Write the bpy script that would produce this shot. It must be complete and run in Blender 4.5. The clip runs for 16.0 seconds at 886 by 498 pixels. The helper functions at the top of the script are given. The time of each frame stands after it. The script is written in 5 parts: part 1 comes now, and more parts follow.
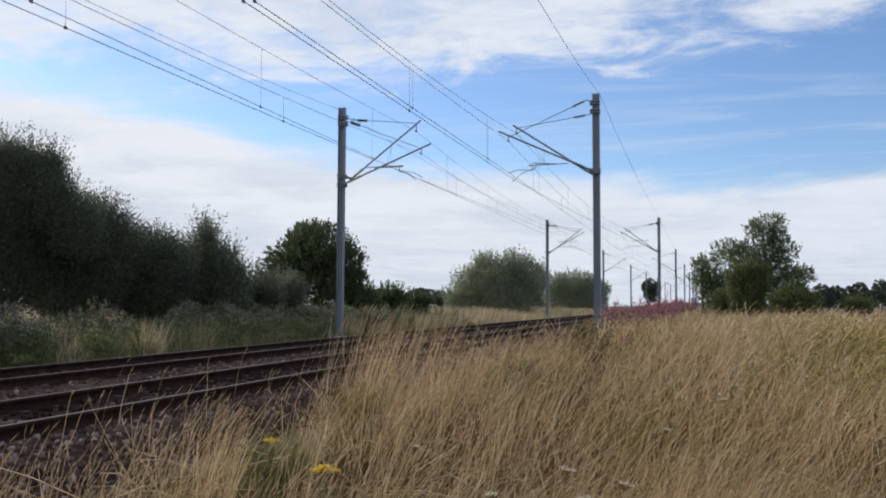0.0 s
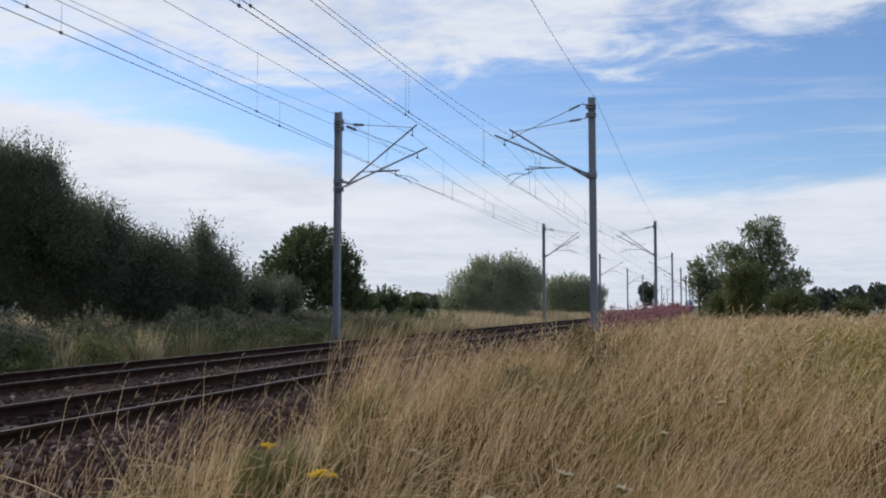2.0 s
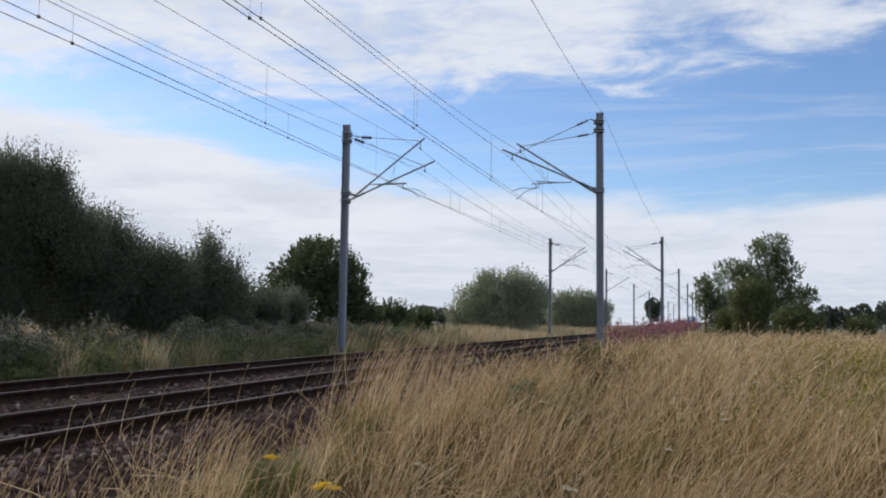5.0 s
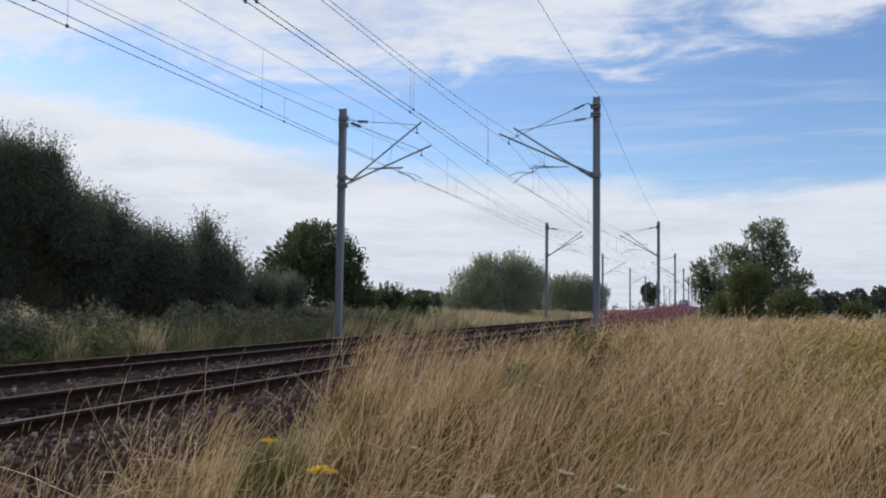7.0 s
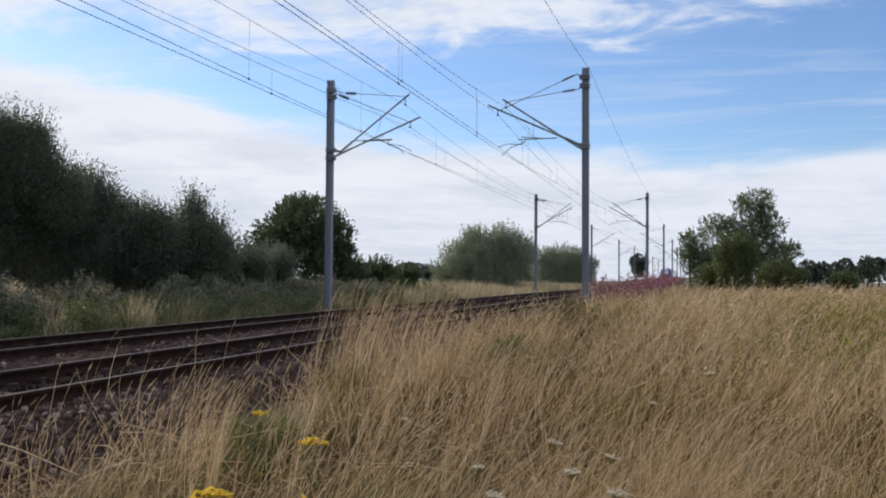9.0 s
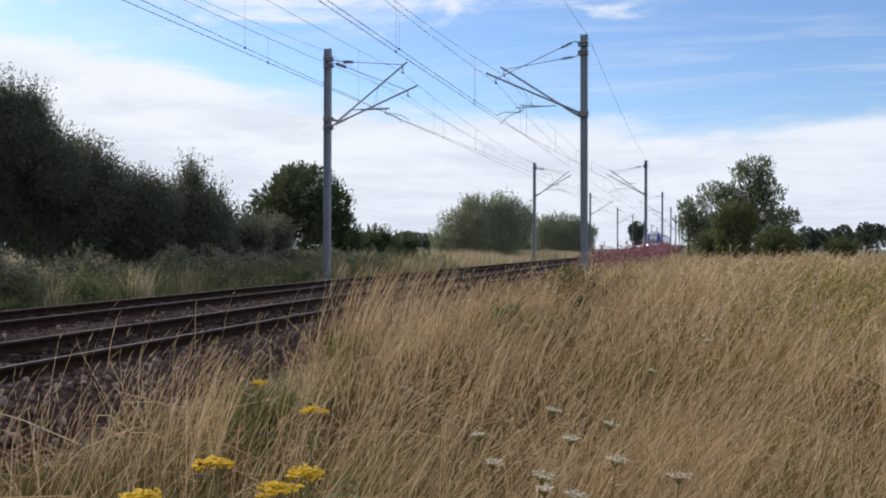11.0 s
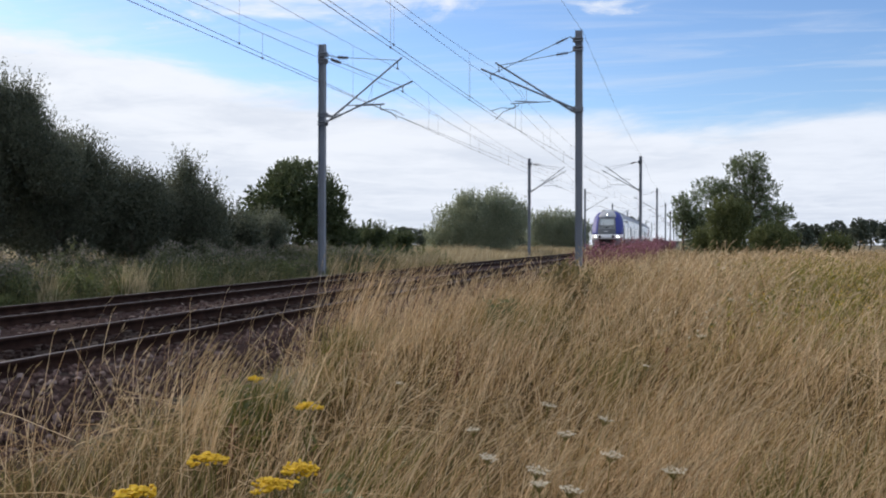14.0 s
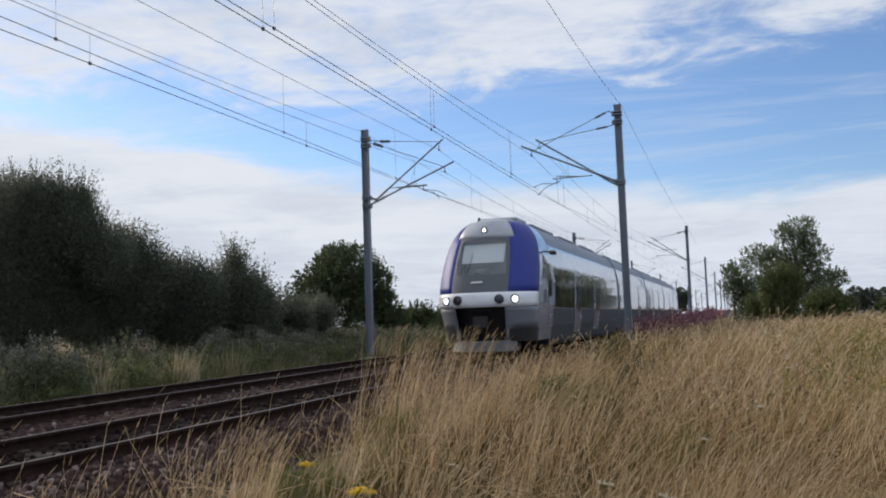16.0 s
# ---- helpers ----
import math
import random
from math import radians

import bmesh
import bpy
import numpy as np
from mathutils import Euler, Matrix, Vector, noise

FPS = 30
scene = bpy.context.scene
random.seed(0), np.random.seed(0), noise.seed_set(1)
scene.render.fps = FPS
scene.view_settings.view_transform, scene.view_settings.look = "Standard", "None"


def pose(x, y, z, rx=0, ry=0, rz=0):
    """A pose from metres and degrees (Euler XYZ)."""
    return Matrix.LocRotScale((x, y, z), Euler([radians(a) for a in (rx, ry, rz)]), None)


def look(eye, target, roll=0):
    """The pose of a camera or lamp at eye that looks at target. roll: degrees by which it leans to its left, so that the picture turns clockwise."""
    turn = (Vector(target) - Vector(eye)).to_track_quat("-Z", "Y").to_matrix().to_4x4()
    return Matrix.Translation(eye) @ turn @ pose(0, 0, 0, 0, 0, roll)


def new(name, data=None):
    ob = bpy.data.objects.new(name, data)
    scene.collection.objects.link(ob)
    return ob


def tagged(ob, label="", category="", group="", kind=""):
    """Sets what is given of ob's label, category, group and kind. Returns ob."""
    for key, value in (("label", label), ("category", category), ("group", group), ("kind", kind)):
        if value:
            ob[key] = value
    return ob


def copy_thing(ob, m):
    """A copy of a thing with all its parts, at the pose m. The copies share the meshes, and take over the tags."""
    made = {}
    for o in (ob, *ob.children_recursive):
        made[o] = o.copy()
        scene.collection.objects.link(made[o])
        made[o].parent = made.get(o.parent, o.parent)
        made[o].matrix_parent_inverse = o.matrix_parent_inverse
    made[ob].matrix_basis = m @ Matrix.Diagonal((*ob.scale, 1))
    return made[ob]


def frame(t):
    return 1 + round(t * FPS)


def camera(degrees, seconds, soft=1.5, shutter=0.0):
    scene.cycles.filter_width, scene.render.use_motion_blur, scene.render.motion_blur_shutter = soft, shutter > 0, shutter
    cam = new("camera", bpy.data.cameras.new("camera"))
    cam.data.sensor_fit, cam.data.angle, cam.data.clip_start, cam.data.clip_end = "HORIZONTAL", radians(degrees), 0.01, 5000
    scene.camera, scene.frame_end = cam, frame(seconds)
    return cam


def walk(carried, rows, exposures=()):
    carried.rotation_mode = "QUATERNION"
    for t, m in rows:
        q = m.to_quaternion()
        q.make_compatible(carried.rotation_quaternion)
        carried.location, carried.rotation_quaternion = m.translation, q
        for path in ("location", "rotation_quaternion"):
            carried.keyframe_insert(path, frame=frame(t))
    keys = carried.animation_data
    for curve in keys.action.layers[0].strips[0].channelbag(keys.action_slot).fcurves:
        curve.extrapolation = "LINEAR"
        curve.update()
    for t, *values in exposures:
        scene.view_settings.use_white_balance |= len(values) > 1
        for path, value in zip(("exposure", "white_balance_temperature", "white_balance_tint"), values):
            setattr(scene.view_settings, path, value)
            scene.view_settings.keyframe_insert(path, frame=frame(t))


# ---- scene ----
# The railway runs along +y; rail tops near the camera are z = 0; the eye stands at x = 0, y = 0.
EYE = (0.0, 0.0, 1.115)
LENS = 51.0
PATH = [
    (0, 15.402, 3.448, -0.229),
    (0.5, 15.510, 3.221, -0.276),
    (1, 15.505, 3.269, -0.282),
    (1.5, 15.363, 3.424, -0.125),
    (2, 15.200, 3.698, -0.045),
    (2.5, 15.001, 3.968, -0.088),
    (3, 15.190, 4.179, -0.252),
    (3.5, 15.317, 4.477, -0.454),
    (6, 15.592, 4.521, -0.806),
    (6.5, 15.479, 3.933, -0.783),
    (7, 15.334, 3.564, -0.771),
    (7.5, 15.273, 3.268, -0.837),
    (8, 15.062, 2.924, -0.750),
    (8.5, 14.879, 2.297, -0.579),
    (9, 14.690, 1.851, -0.452),
    (9.5, 14.491, 0.989, -0.337),
    (12, 14.673, -0.127, -0.061),
    (12.5, 14.628, -0.126, -0.048),
    (13, 14.474, -0.132, -0.055),
    (13.5, 14.313, -0.216, -0.137),
    (14, 14.295, -0.312, -0.098),
    (14.5, 14.342, -0.304, 0.026),
    (15, 14.653, -0.147, 0.153),
    (15.5, 15.883, 1.297, 0.770),
    (15.6, 15.505, 1.942, 1.043),
    (15.7, 16.945, 4.159, 2.029),
    (15.8, 16.746, 4.451, 1.872),
    (16, 17.229, 4.563, 1.966),
]
cam = camera(LENS, 16.0, soft=2.0)
walk(cam, [(t, pose(*EYE, 90 + pitch, roll, yaw)) for t, yaw, pitch, roll in PATH],
     exposures=[(0.0, -0.03), (2.0, -0.05), (2.5, -0.12), (3.5, -0.06), (6.0, -0.06), (7.5, -0.07), (9.0, 0.02), (9.5, 0.08), (12.0, 0.12), (15.0, 0.12), (15.5, 0.05), (15.8, -0.1), (16.0, -0.1)])

# ---- world: thin evening cloud over a blue sky, sun low behind the trees across the line ----
SUN_AZ, SUN_EL = radians(-66), radians(23)      # from +y towards -x


class Nodes:
    """Short spelling for node trees."""

    def __init__(self, tree):
        self.t = tree
        self.t.nodes.clear()

    def add(self, kind, **values):
        n = self.t.nodes.new(kind)
        for key, v in values.items():
            if key == "op":
                n.operation = v
            elif key == "mode":
                n.blend_type = v
            elif key == "kind":
                n.data_type = v
            else:
                sock = n.inputs[int(key[1:])] if key[0] == "i" and key[1:].isdigit() else n.inputs[key.replace("_", " ")]
                self.put(sock, v)
        return n

    def put(self, sock, v):
        if isinstance(v, bpy.types.NodeSocket):
            self.t.links.new(v, sock)
        elif isinstance(v, bpy.types.Node):
            self.t.links.new(v.outputs[0], sock)
        else:
            sock.default_value = v

    def math(self, op, a, b=0.0, c=0.0, clamp=False):
        n = self.t.nodes.new("ShaderNodeMath")
        n.operation, n.use_clamp = op, clamp
        for s, v in zip(n.inputs, (a, b, c)):
            self.put(s, v)
        return n.outputs[0]

    def mix(self, f, a, b, mode="MIX"):
        n = self.t.nodes.new("ShaderNodeMix")
        n.data_type, n.blend_type = "RGBA", mode
        self.put(n.inputs[0], f), self.put(n.inputs[6], a), self.put(n.inputs[7], b)
        return n.outputs[2]

    def ramp(self, f, stops):
        n = self.t.nodes.new("ShaderNodeValToRGB")
        self.put(n.inputs[0], f)
        while len(n.color_ramp.elements) < len(stops):
            n.color_ramp.elements.new(0.5)
        for e, (p, col) in zip(n.color_ramp.elements, stops):
            e.position, e.color = p, (*col, 1)
        return n.outputs[0]

    def range(self, v, a, b, c=0.0, d=1.0, smooth=True):
        n = self.t.nodes.new("ShaderNodeMapRange")
        n.interpolation_type = "SMOOTHSTEP" if smooth else "LINEAR"
        for s, x in zip(n.inputs, (v, a, b, c, d)):
            self.put(s, x)
        return n.outputs[0]

    def noise(self, vec, scale, detail=4.0, rough=0.55, distort=0.0):
        n = self.t.nodes.new("ShaderNodeTexNoise")
        self.put(n.inputs["Vector"], vec)
        for key, v in (("Scale", scale), ("Detail", detail), ("Roughness", rough), ("Distortion", distort)):
            n.inputs[key].default_value = v
        return n.outputs[0]


def make_world():
    world = bpy.data.worlds.new("sky")
    scene.world = world
    world.use_nodes = True
    n = Nodes(world.node_tree)
    co = n.add("ShaderNodeTexCoord").outputs["Generated"]
    sep = n.add("ShaderNodeSeparateXYZ", i0=co)
    x, y, z = sep.outputs
    sky = n.t.nodes.new("ShaderNodeTexSky")
    sky.sky_type, sky.sun_disc = "NISHITA", False
    sky.sun_elevation, sky.sun_rotation = SUN_EL, SUN_AZ
    sky.air_density, sky.dust_density, sky.ozone_density = 1.0, 0.4, 2.0
    blue = n.mix(1.0, sky.outputs[0], (0.112, 0.127, 0.158, 1), "MULTIPLY")
    # a flat layer of cloud: the view direction met with a level plane
    up = n.math("MAXIMUM", z, 0.0)
    den = n.math("ADD", up, 0.07)
    px, py = n.math("DIVIDE", x, den), n.math("DIVIDE", y, den)
    flat = n.add("ShaderNodeCombineXYZ", i0=px, i1=py, i2=0.0).outputs[0]
    fine = n.noise(flat, 2.2, 7.0, 0.62, 0.6)
    streak = n.noise(n.add("ShaderNodeMapping", i0=flat, i2=(0, 0, 0.5), i3=(0.5, 2.2, 1)).outputs[0], 1.6, 6.0, 0.6, 1.0)
    broad = n.noise(flat, 0.55, 3.0, 0.5)
    puff = n.noise(n.add("ShaderNodeMapping", i0=co, i3=(3, 3, 16)).outputs[0], 1.3, 6.0, 0.6, 0.4)
    # a clear lane between the high mottled deck and the low bank, wider towards the right
    side = n.math("DIVIDE", x, n.math("ADD", n.math("ABSOLUTE", y), 0.05))
    across = n.range(side, -0.9, 0.2, 0.0, 1.0, False)
    grey3 = lambda *pairs: n.ramp(across, [(p, (v, v, v)) for p, v in pairs])
    bank_top = grey3((0.0, 0.225), (0.16, 0.205), (0.32, 0.178), (0.58, 0.150), (0.82, 0.118), (1.0, 0.135))
    deck_foot = grey3((0.0, 0.215), (0.20, 0.226), (0.40, 0.232), (0.62, 0.243), (0.80, 0.258), (1.0, 0.286))
    wob = n.math("MULTIPLY", n.math("SUBTRACT", puff, 0.5), 0.11)
    ragged = n.math("MULTIPLY", n.math("SUBTRACT", fine, 0.5), 0.11)
    bank = n.range(n.math("SUBTRACT", n.math("ADD", bank_top, wob), z), -0.016, 0.020)
    dapple = n.noise(n.add("ShaderNodeMapping", i0=flat, i2=(0, 0, 0.5), i3=(0.8, 1.35, 1)).outputs[0], 7.0, 5.0, 0.62, 0.5)
    tear = n.math("ADD", n.math("MULTIPLY", fine, 0.55), n.math("ADD", n.math("MULTIPLY", broad, 0.25), n.math("MULTIPLY", dapple, 0.40)))
    body = n.range(n.math("SUBTRACT", n.math("ADD", z, ragged), deck_foot), -0.030, 0.050)
    deck = n.range(n.math("ADD", tear, n.math("MULTIPLY", body, 0.34)), 0.60, 1.04)
    deck = n.math("MULTIPLY", deck, n.range(body, 0.0, 0.35))
    wisp = n.math("MULTIPLY", n.range(streak, 0.46, 0.74), n.range(z, 0.10, 0.24, 0.42, 0.20, False))
    cover = n.math("MAXIMUM", n.math("MAXIMUM", bank, deck), wisp)
    # cloud brightness: white near the sun's side, grey-lilac low down
    sunny = n.range(side, -0.9, 0.3, 1.0, 0.0, False)
    low = n.range(z, 0.0, 0.11, 1.0, 0.0, False)
    shade = n.range(n.math("ADD", n.math("MULTIPLY", puff, 0.6), n.math("MULTIPLY", fine, 0.4)), 0.36, 0.64)
    white = n.mix(sunny, (0.77, 0.82, 0.92, 1), (0.86, 0.89, 0.95, 1))
    grey = n.mix(shade, (0.60, 0.66, 0.77, 1), (0.76, 0.81, 0.90, 1))
    cloud = n.mix(n.math("MULTIPLY", low, 0.85), n.mix(n.math("MULTIPLY_ADD", shade, 0.6, 0.38), grey, white), grey)
    sky_col = n.mix(cover, blue, cloud)
    bg = n.add("ShaderNodeBackground", i0=sky_col, i1=1.0)
    n.t.links.new(bg.outputs[0], n.add("ShaderNodeOutputWorld").inputs[0])


make_world()
sun_data = bpy.data.lights.new("sun", "SUN")
sun_data.energy, sun_data.angle, sun_data.color = 2.7, radians(2.0), (1.0, 0.88, 0.73)
sun = new("sun", sun_data)
SUN_DIR = Vector((math.sin(SUN_AZ) * math.cos(SUN_EL), math.cos(SUN_AZ) * math.cos(SUN_EL), math.sin(SUN_EL)))
sun.matrix_world = look(SUN_DIR * 300, (0, 0, 0))


# ---- materials ----
def material(name, colours, rough=0.8, metal=0.0, scale=4.0, bump=0.0, bump_scale=40.0, island=0.0, objects=0.0,
             through_light=0.0, stretch=(1, 1, 1), spec=0.4, patches=None, coat=0.0):
    """Noise at two scales over a ramp of colours; island and objects: how much each piece differs; patches: a second ramp laid over by broad noise."""
    m = bpy.data.materials.new(name)
    m.use_nodes = True
    n = Nodes(m.node_tree)
    geo = n.add("ShaderNodeNewGeometry")
    co = n.add("ShaderNodeTexCoord").outputs["Object"]
    co = n.add("ShaderNodeMapping", i0=co, i3=stretch).outputs[0]
    broad = n.noise(co, scale, 5.0, 0.6)
    fine = n.noise(co, scale * 9, 4.0, 0.6)
    f = n.math("ADD", n.math("MULTIPLY", broad, 0.65), n.math("MULTIPLY", fine, 0.35))
    f = n.range(f, 0.3, 0.7, 0, 1, False)
    if island:
        f = n.math("ADD", n.math("MULTIPLY", f, 1 - island), n.math("MULTIPLY", geo.outputs["Random Per Island"], island))
    if objects:
        info = n.add("ShaderNodeObjectInfo")
        f = n.math("ADD", n.math("MULTIPLY", f, 1 - objects), n.math("MULTIPLY", info.outputs["Random"], objects))
    k = len(colours) - 1
    col = n.ramp(f, [(i / max(k, 1), c) for i, c in enumerate(colours)])
    if patches:
        other = n.ramp(f, [(i / max(len(patches[1]) - 1, 1), c) for i, c in enumerate(patches[1])])
        where = n.noise(geo.outputs["Position"], patches[0], 3.0, 0.55)
        col = n.mix(n.range(where, patches[2], patches[2] + 0.14), col, other)
    p = n.add("ShaderNodeBsdfPrincipled", Base_Color=col, Roughness=rough, Metallic=metal)
    p.inputs["Specular IOR Level"].default_value = spec
    p.inputs["Coat Weight"].default_value = coat
    if rough < 0.75:
        n.put(p.inputs["Roughness"], n.math("ADD", rough - 0.06, n.math("MULTIPLY", fine, 0.14)))
    if bump:
        b = n.add("ShaderNodeBump", Height=n.noise(co, bump_scale, 5.0, 0.6), Strength=bump, Distance=0.02)
        n.put(p.inputs["Normal"], b)
    out = p.outputs[0]
    if through_light:
        tr = n.add("ShaderNodeBsdfTranslucent", Color=col)
        out = n.add("ShaderNodeMixShader", i0=through_light, i1=out, i2=tr.outputs[0]).outputs[0]
    n.put(n.add("ShaderNodeOutputMaterial").inputs[0], out)
    return m


def glow(name, colour, strength):
    m = bpy.data.materials.new(name)
    m.use_nodes = True
    n = Nodes(m.node_tree)
    e = n.add("ShaderNodeEmission", i0=(*colour, 1), i1=strength)
    n.put(n.add("ShaderNodeOutputMaterial").inputs[0], e)
    return m


M_SOIL = material("soil", [(0.055, 0.043, 0.026), (0.12, 0.092, 0.05), (0.085, 0.078, 0.035)], 0.95, scale=0.8, bump=0.6, bump_scale=12,
                  patches=(0.05, [(0.10, 0.11, 0.04), (0.26, 0.21, 0.10)], 0.5))
M_BALLAST = material("ballast", [(0.016, 0.009, 0.008), (0.042, 0.024, 0.021), (0.080, 0.049, 0.042)], 0.95, spec=0.1, scale=14, bump=1.0, bump_scale=30)
M_OILY = material("oil_stained_ballast", [(0.009, 0.005, 0.004), (0.022, 0.013, 0.011), (0.040, 0.025, 0.021)], 0.95, spec=0.08, scale=12, bump=1.0, bump_scale=30, island=0.4)
M_STONE = material("ballast_stone", [(0.018, 0.010, 0.009), (0.042, 0.024, 0.021), (0.080, 0.048, 0.043), (0.13, 0.085, 0.075), (0.40, 0.33, 0.30)], 0.92, spec=0.15, scale=8, island=0.75)
M_RAIL = material("rusty_rail", [(0.014, 0.007, 0.006), (0.030, 0.016, 0.012), (0.050, 0.027, 0.020)], 0.95, 0.0, spec=0.1, scale=5, bump=0.2)
M_RAILTOP = material("polished_rail_head", [(0.13, 0.105, 0.10), (0.25, 0.21, 0.20)], 0.42, 0.85, scale=3)
M_SLEEPER = material("weathered_sleeper", [(0.024, 0.016, 0.013), (0.058, 0.041, 0.034), (0.15, 0.12, 0.105)], 0.92, spec=0.15, scale=3, bump=0.5, objects=0.5, stretch=(1, 6, 1))
M_CHAIR = material("rail_clip_iron", [(0.04, 0.028, 0.024), (0.09, 0.06, 0.045)], 0.75, 0.3)
M_STEEL = material("galvanised_steel", [(0.16, 0.18, 0.22), (0.21, 0.23, 0.27), (0.26, 0.28, 0.31)], 0.6, 0.25, scale=1.5, stretch=(3, 3, 0.5))
M_WIRE = material("copper_wire", [(0.10, 0.095, 0.10), (0.16, 0.15, 0.15)], 0.5, 0.5)
M_INSUL = material("brown_insulator", [(0.05, 0.035, 0.035), (0.09, 0.06, 0.055)], 0.35)
M_CONCRETE = material("concrete", [(0.28, 0.27, 0.25), (0.42, 0.41, 0.38)], 0.9, scale=3, bump=0.3)
GREENS = [(0.060, 0.066, 0.015), (0.115, 0.115, 0.028), (0.20, 0.175, 0.048)]
M_STRAW = material("dry_grass", [(0.105, 0.062, 0.022), (0.28, 0.182, 0.064), (0.50, 0.350, 0.140), (0.82, 0.63, 0.34)], 0.75, scale=0.5, island=0.75,
                   through_light=0.25, patches=(1.1, [(0.085, 0.070, 0.026), (0.20, 0.15, 0.06), (0.38, 0.29, 0.135)], 0.52))
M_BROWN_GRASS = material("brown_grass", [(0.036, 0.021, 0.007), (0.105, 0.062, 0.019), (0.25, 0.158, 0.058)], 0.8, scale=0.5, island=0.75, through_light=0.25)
# brown and olive, deepened so gaps between tussocks read as shade
M_UNDER_GRASS = material("shaded_matted_grass", [(0.020, 0.014, 0.005), (0.058, 0.040, 0.012), (0.12, 0.086, 0.026)], 0.85, scale=0.5, island=0.7, through_light=0.2)
M_STALK = material("pale_stalk", [(0.32, 0.195, 0.095), (0.60, 0.42, 0.235), (0.90, 0.72, 0.48)], 0.7, island=0.8, through_light=0.3)
M_HEAD = material("grass_seed_head", [(0.30, 0.22, 0.12), (0.48, 0.37, 0.22), (0.62, 0.50, 0.33)], 0.8, island=0.8, through_light=0.3)
M_GREENGRASS = material("green_grass", GREENS + [(0.33, 0.28, 0.12)], 0.7, scale=0.5, island=0.7, through_light=0.3)
M_BANKGRASS = material("bank_grass", [(0.05, 0.058, 0.022), (0.11, 0.115, 0.042), (0.24, 0.22, 0.095), (0.52, 0.46, 0.26)], 0.75, scale=0.3, island=0.7, through_light=0.3,
                       patches=(0.3, [(0.05, 0.07, 0.03), (0.13, 0.135, 0.05)], 0.60))
M_FIELD = material("pale_field_straw", [(0.26, 0.20, 0.11), (0.44, 0.36, 0.22), (0.64, 0.55, 0.38)], 0.8, scale=0.3, island=0.7, through_light=0.25,
                   patches=(0.12, [(0.14, 0.13, 0.065), (0.30, 0.26, 0.14)], 0.60))
M_BARK = material("bark", [(0.06, 0.048, 0.04), (0.13, 0.11, 0.09)], 0.95, scale=5, bump=0.8, stretch=(3, 3, 0.6))


def leaves(name, dark, light, thru=0.3):
    mid = tuple((a + b) / 2 for a, b in zip(dark, light))
    return material(name, [dark, mid, light], 0.55, scale=0.7, island=0.75, through_light=thru, spec=0.35)


M_WILLOW = leaves("willow_leaves", (0.052, 0.063, 0.044), (0.17, 0.187, 0.135), 0.42)
M_OAK = leaves("dark_leaves", (0.042, 0.062, 0.03), (0.13, 0.16, 0.075), 0.45)
M_SALLOW = leaves("pale_willow_leaves", (0.155, 0.185, 0.12), (0.37, 0.40, 0.285), 0.52)
M_WEED = leaves("dull_weed_leaves", (0.045, 0.055, 0.026), (0.15, 0.165, 0.085), 0.35)
M_ASH = leaves("olive_leaves", (0.075, 0.10, 0.05), (0.22, 0.265, 0.15), 0.5)
M_POPLAR = leaves("grey_green_leaves", (0.056, 0.068, 0.047), (0.19, 0.207, 0.148), 0.45)
# far foliage lightened: aerial haze put into the leaf colour
M_FAR = leaves("hazed_far_leaves", (0.08, 0.10, 0.08), (0.15, 0.175, 0.13), 0.45)
M_HERB = leaves("weed_leaves", (0.06, 0.08, 0.03), (0.19, 0.21, 0.085), 0.4)
M_GOLD = leaves("yellow_green_leaves", (0.13, 0.125, 0.03), (0.36, 0.32, 0.09), 0.5)
M_OLIVE = leaves("olive_brown_leaves", (0.085, 0.075, 0.028), (0.24, 0.20, 0.085), 0.4)
M_PINK = material("pink_flowers", [(0.21, 0.095, 0.115), (0.40, 0.16, 0.25), (0.24, 0.115, 0.12)], 0.8, island=0.8, through_light=0.3)
M_REDSTEM = material("red_seed_stems", [(0.13, 0.066, 0.060), (0.25, 0.125, 0.11)], 0.85, island=0.7, through_light=0.2)
M_FLUFF = material("grey_seed_fluff", [(0.16, 0.14, 0.12), (0.31, 0.28, 0.25)], 0.95, island=0.8, through_light=0.3)
M_YELLOW = material("yellow_petals", [(0.62, 0.38, 0.015), (0.85, 0.58, 0.03)], 0.7, island=0.7, through_light=0.2)
M_UMBEL = material("white_petals", [(0.56, 0.50, 0.38), (0.84, 0.78, 0.64)], 0.8, island=0.7, through_light=0.3)
M_DOCK = material("brown_dock_seed", [(0.12, 0.055, 0.03), (0.24, 0.11, 0.055)], 0.85, island=0.7)


# ---- mesh helpers ----
def mesh_np(name, verts, faces):
    """A mesh from arrays: verts (n, 3), faces (m, k)."""
    verts, faces = np.asarray(verts, np.float32).reshape(-1, 3), np.asarray(faces, np.int32)
    m, k = faces.shape
    me = bpy.data.meshes.new(name)
    me.vertices.add(len(verts))
    me.vertices.foreach_set("co", verts.ravel())
    me.loops.add(m * k)
    me.loops.foreach_set("vertex_index", faces.ravel())
    me.polygons.add(m)
    me.polygons.foreach_set("loop_start", np.arange(0, m * k, k, dtype=np.int32))
    me.update(calc_edges=True)
    return me


def put(name, me, material_=None, parent=None, label="", smooth=False):
    if material_ is not None:
        me.materials.append(material_)
    if smooth:
        me.polygons.foreach_set("use_smooth", [True] * len(me.polygons))
    ob = new(name, me)
    if parent is not None:
        ob.parent = parent
    if label:
        ob["label"] = label
    return ob


def part(name, bm, material_, parent=None, label="", smooth=False):
    me = bpy.data.meshes.new(name)
    bm.to_mesh(me)
    bm.free()
    return put(name, me, material_, parent, label, smooth)


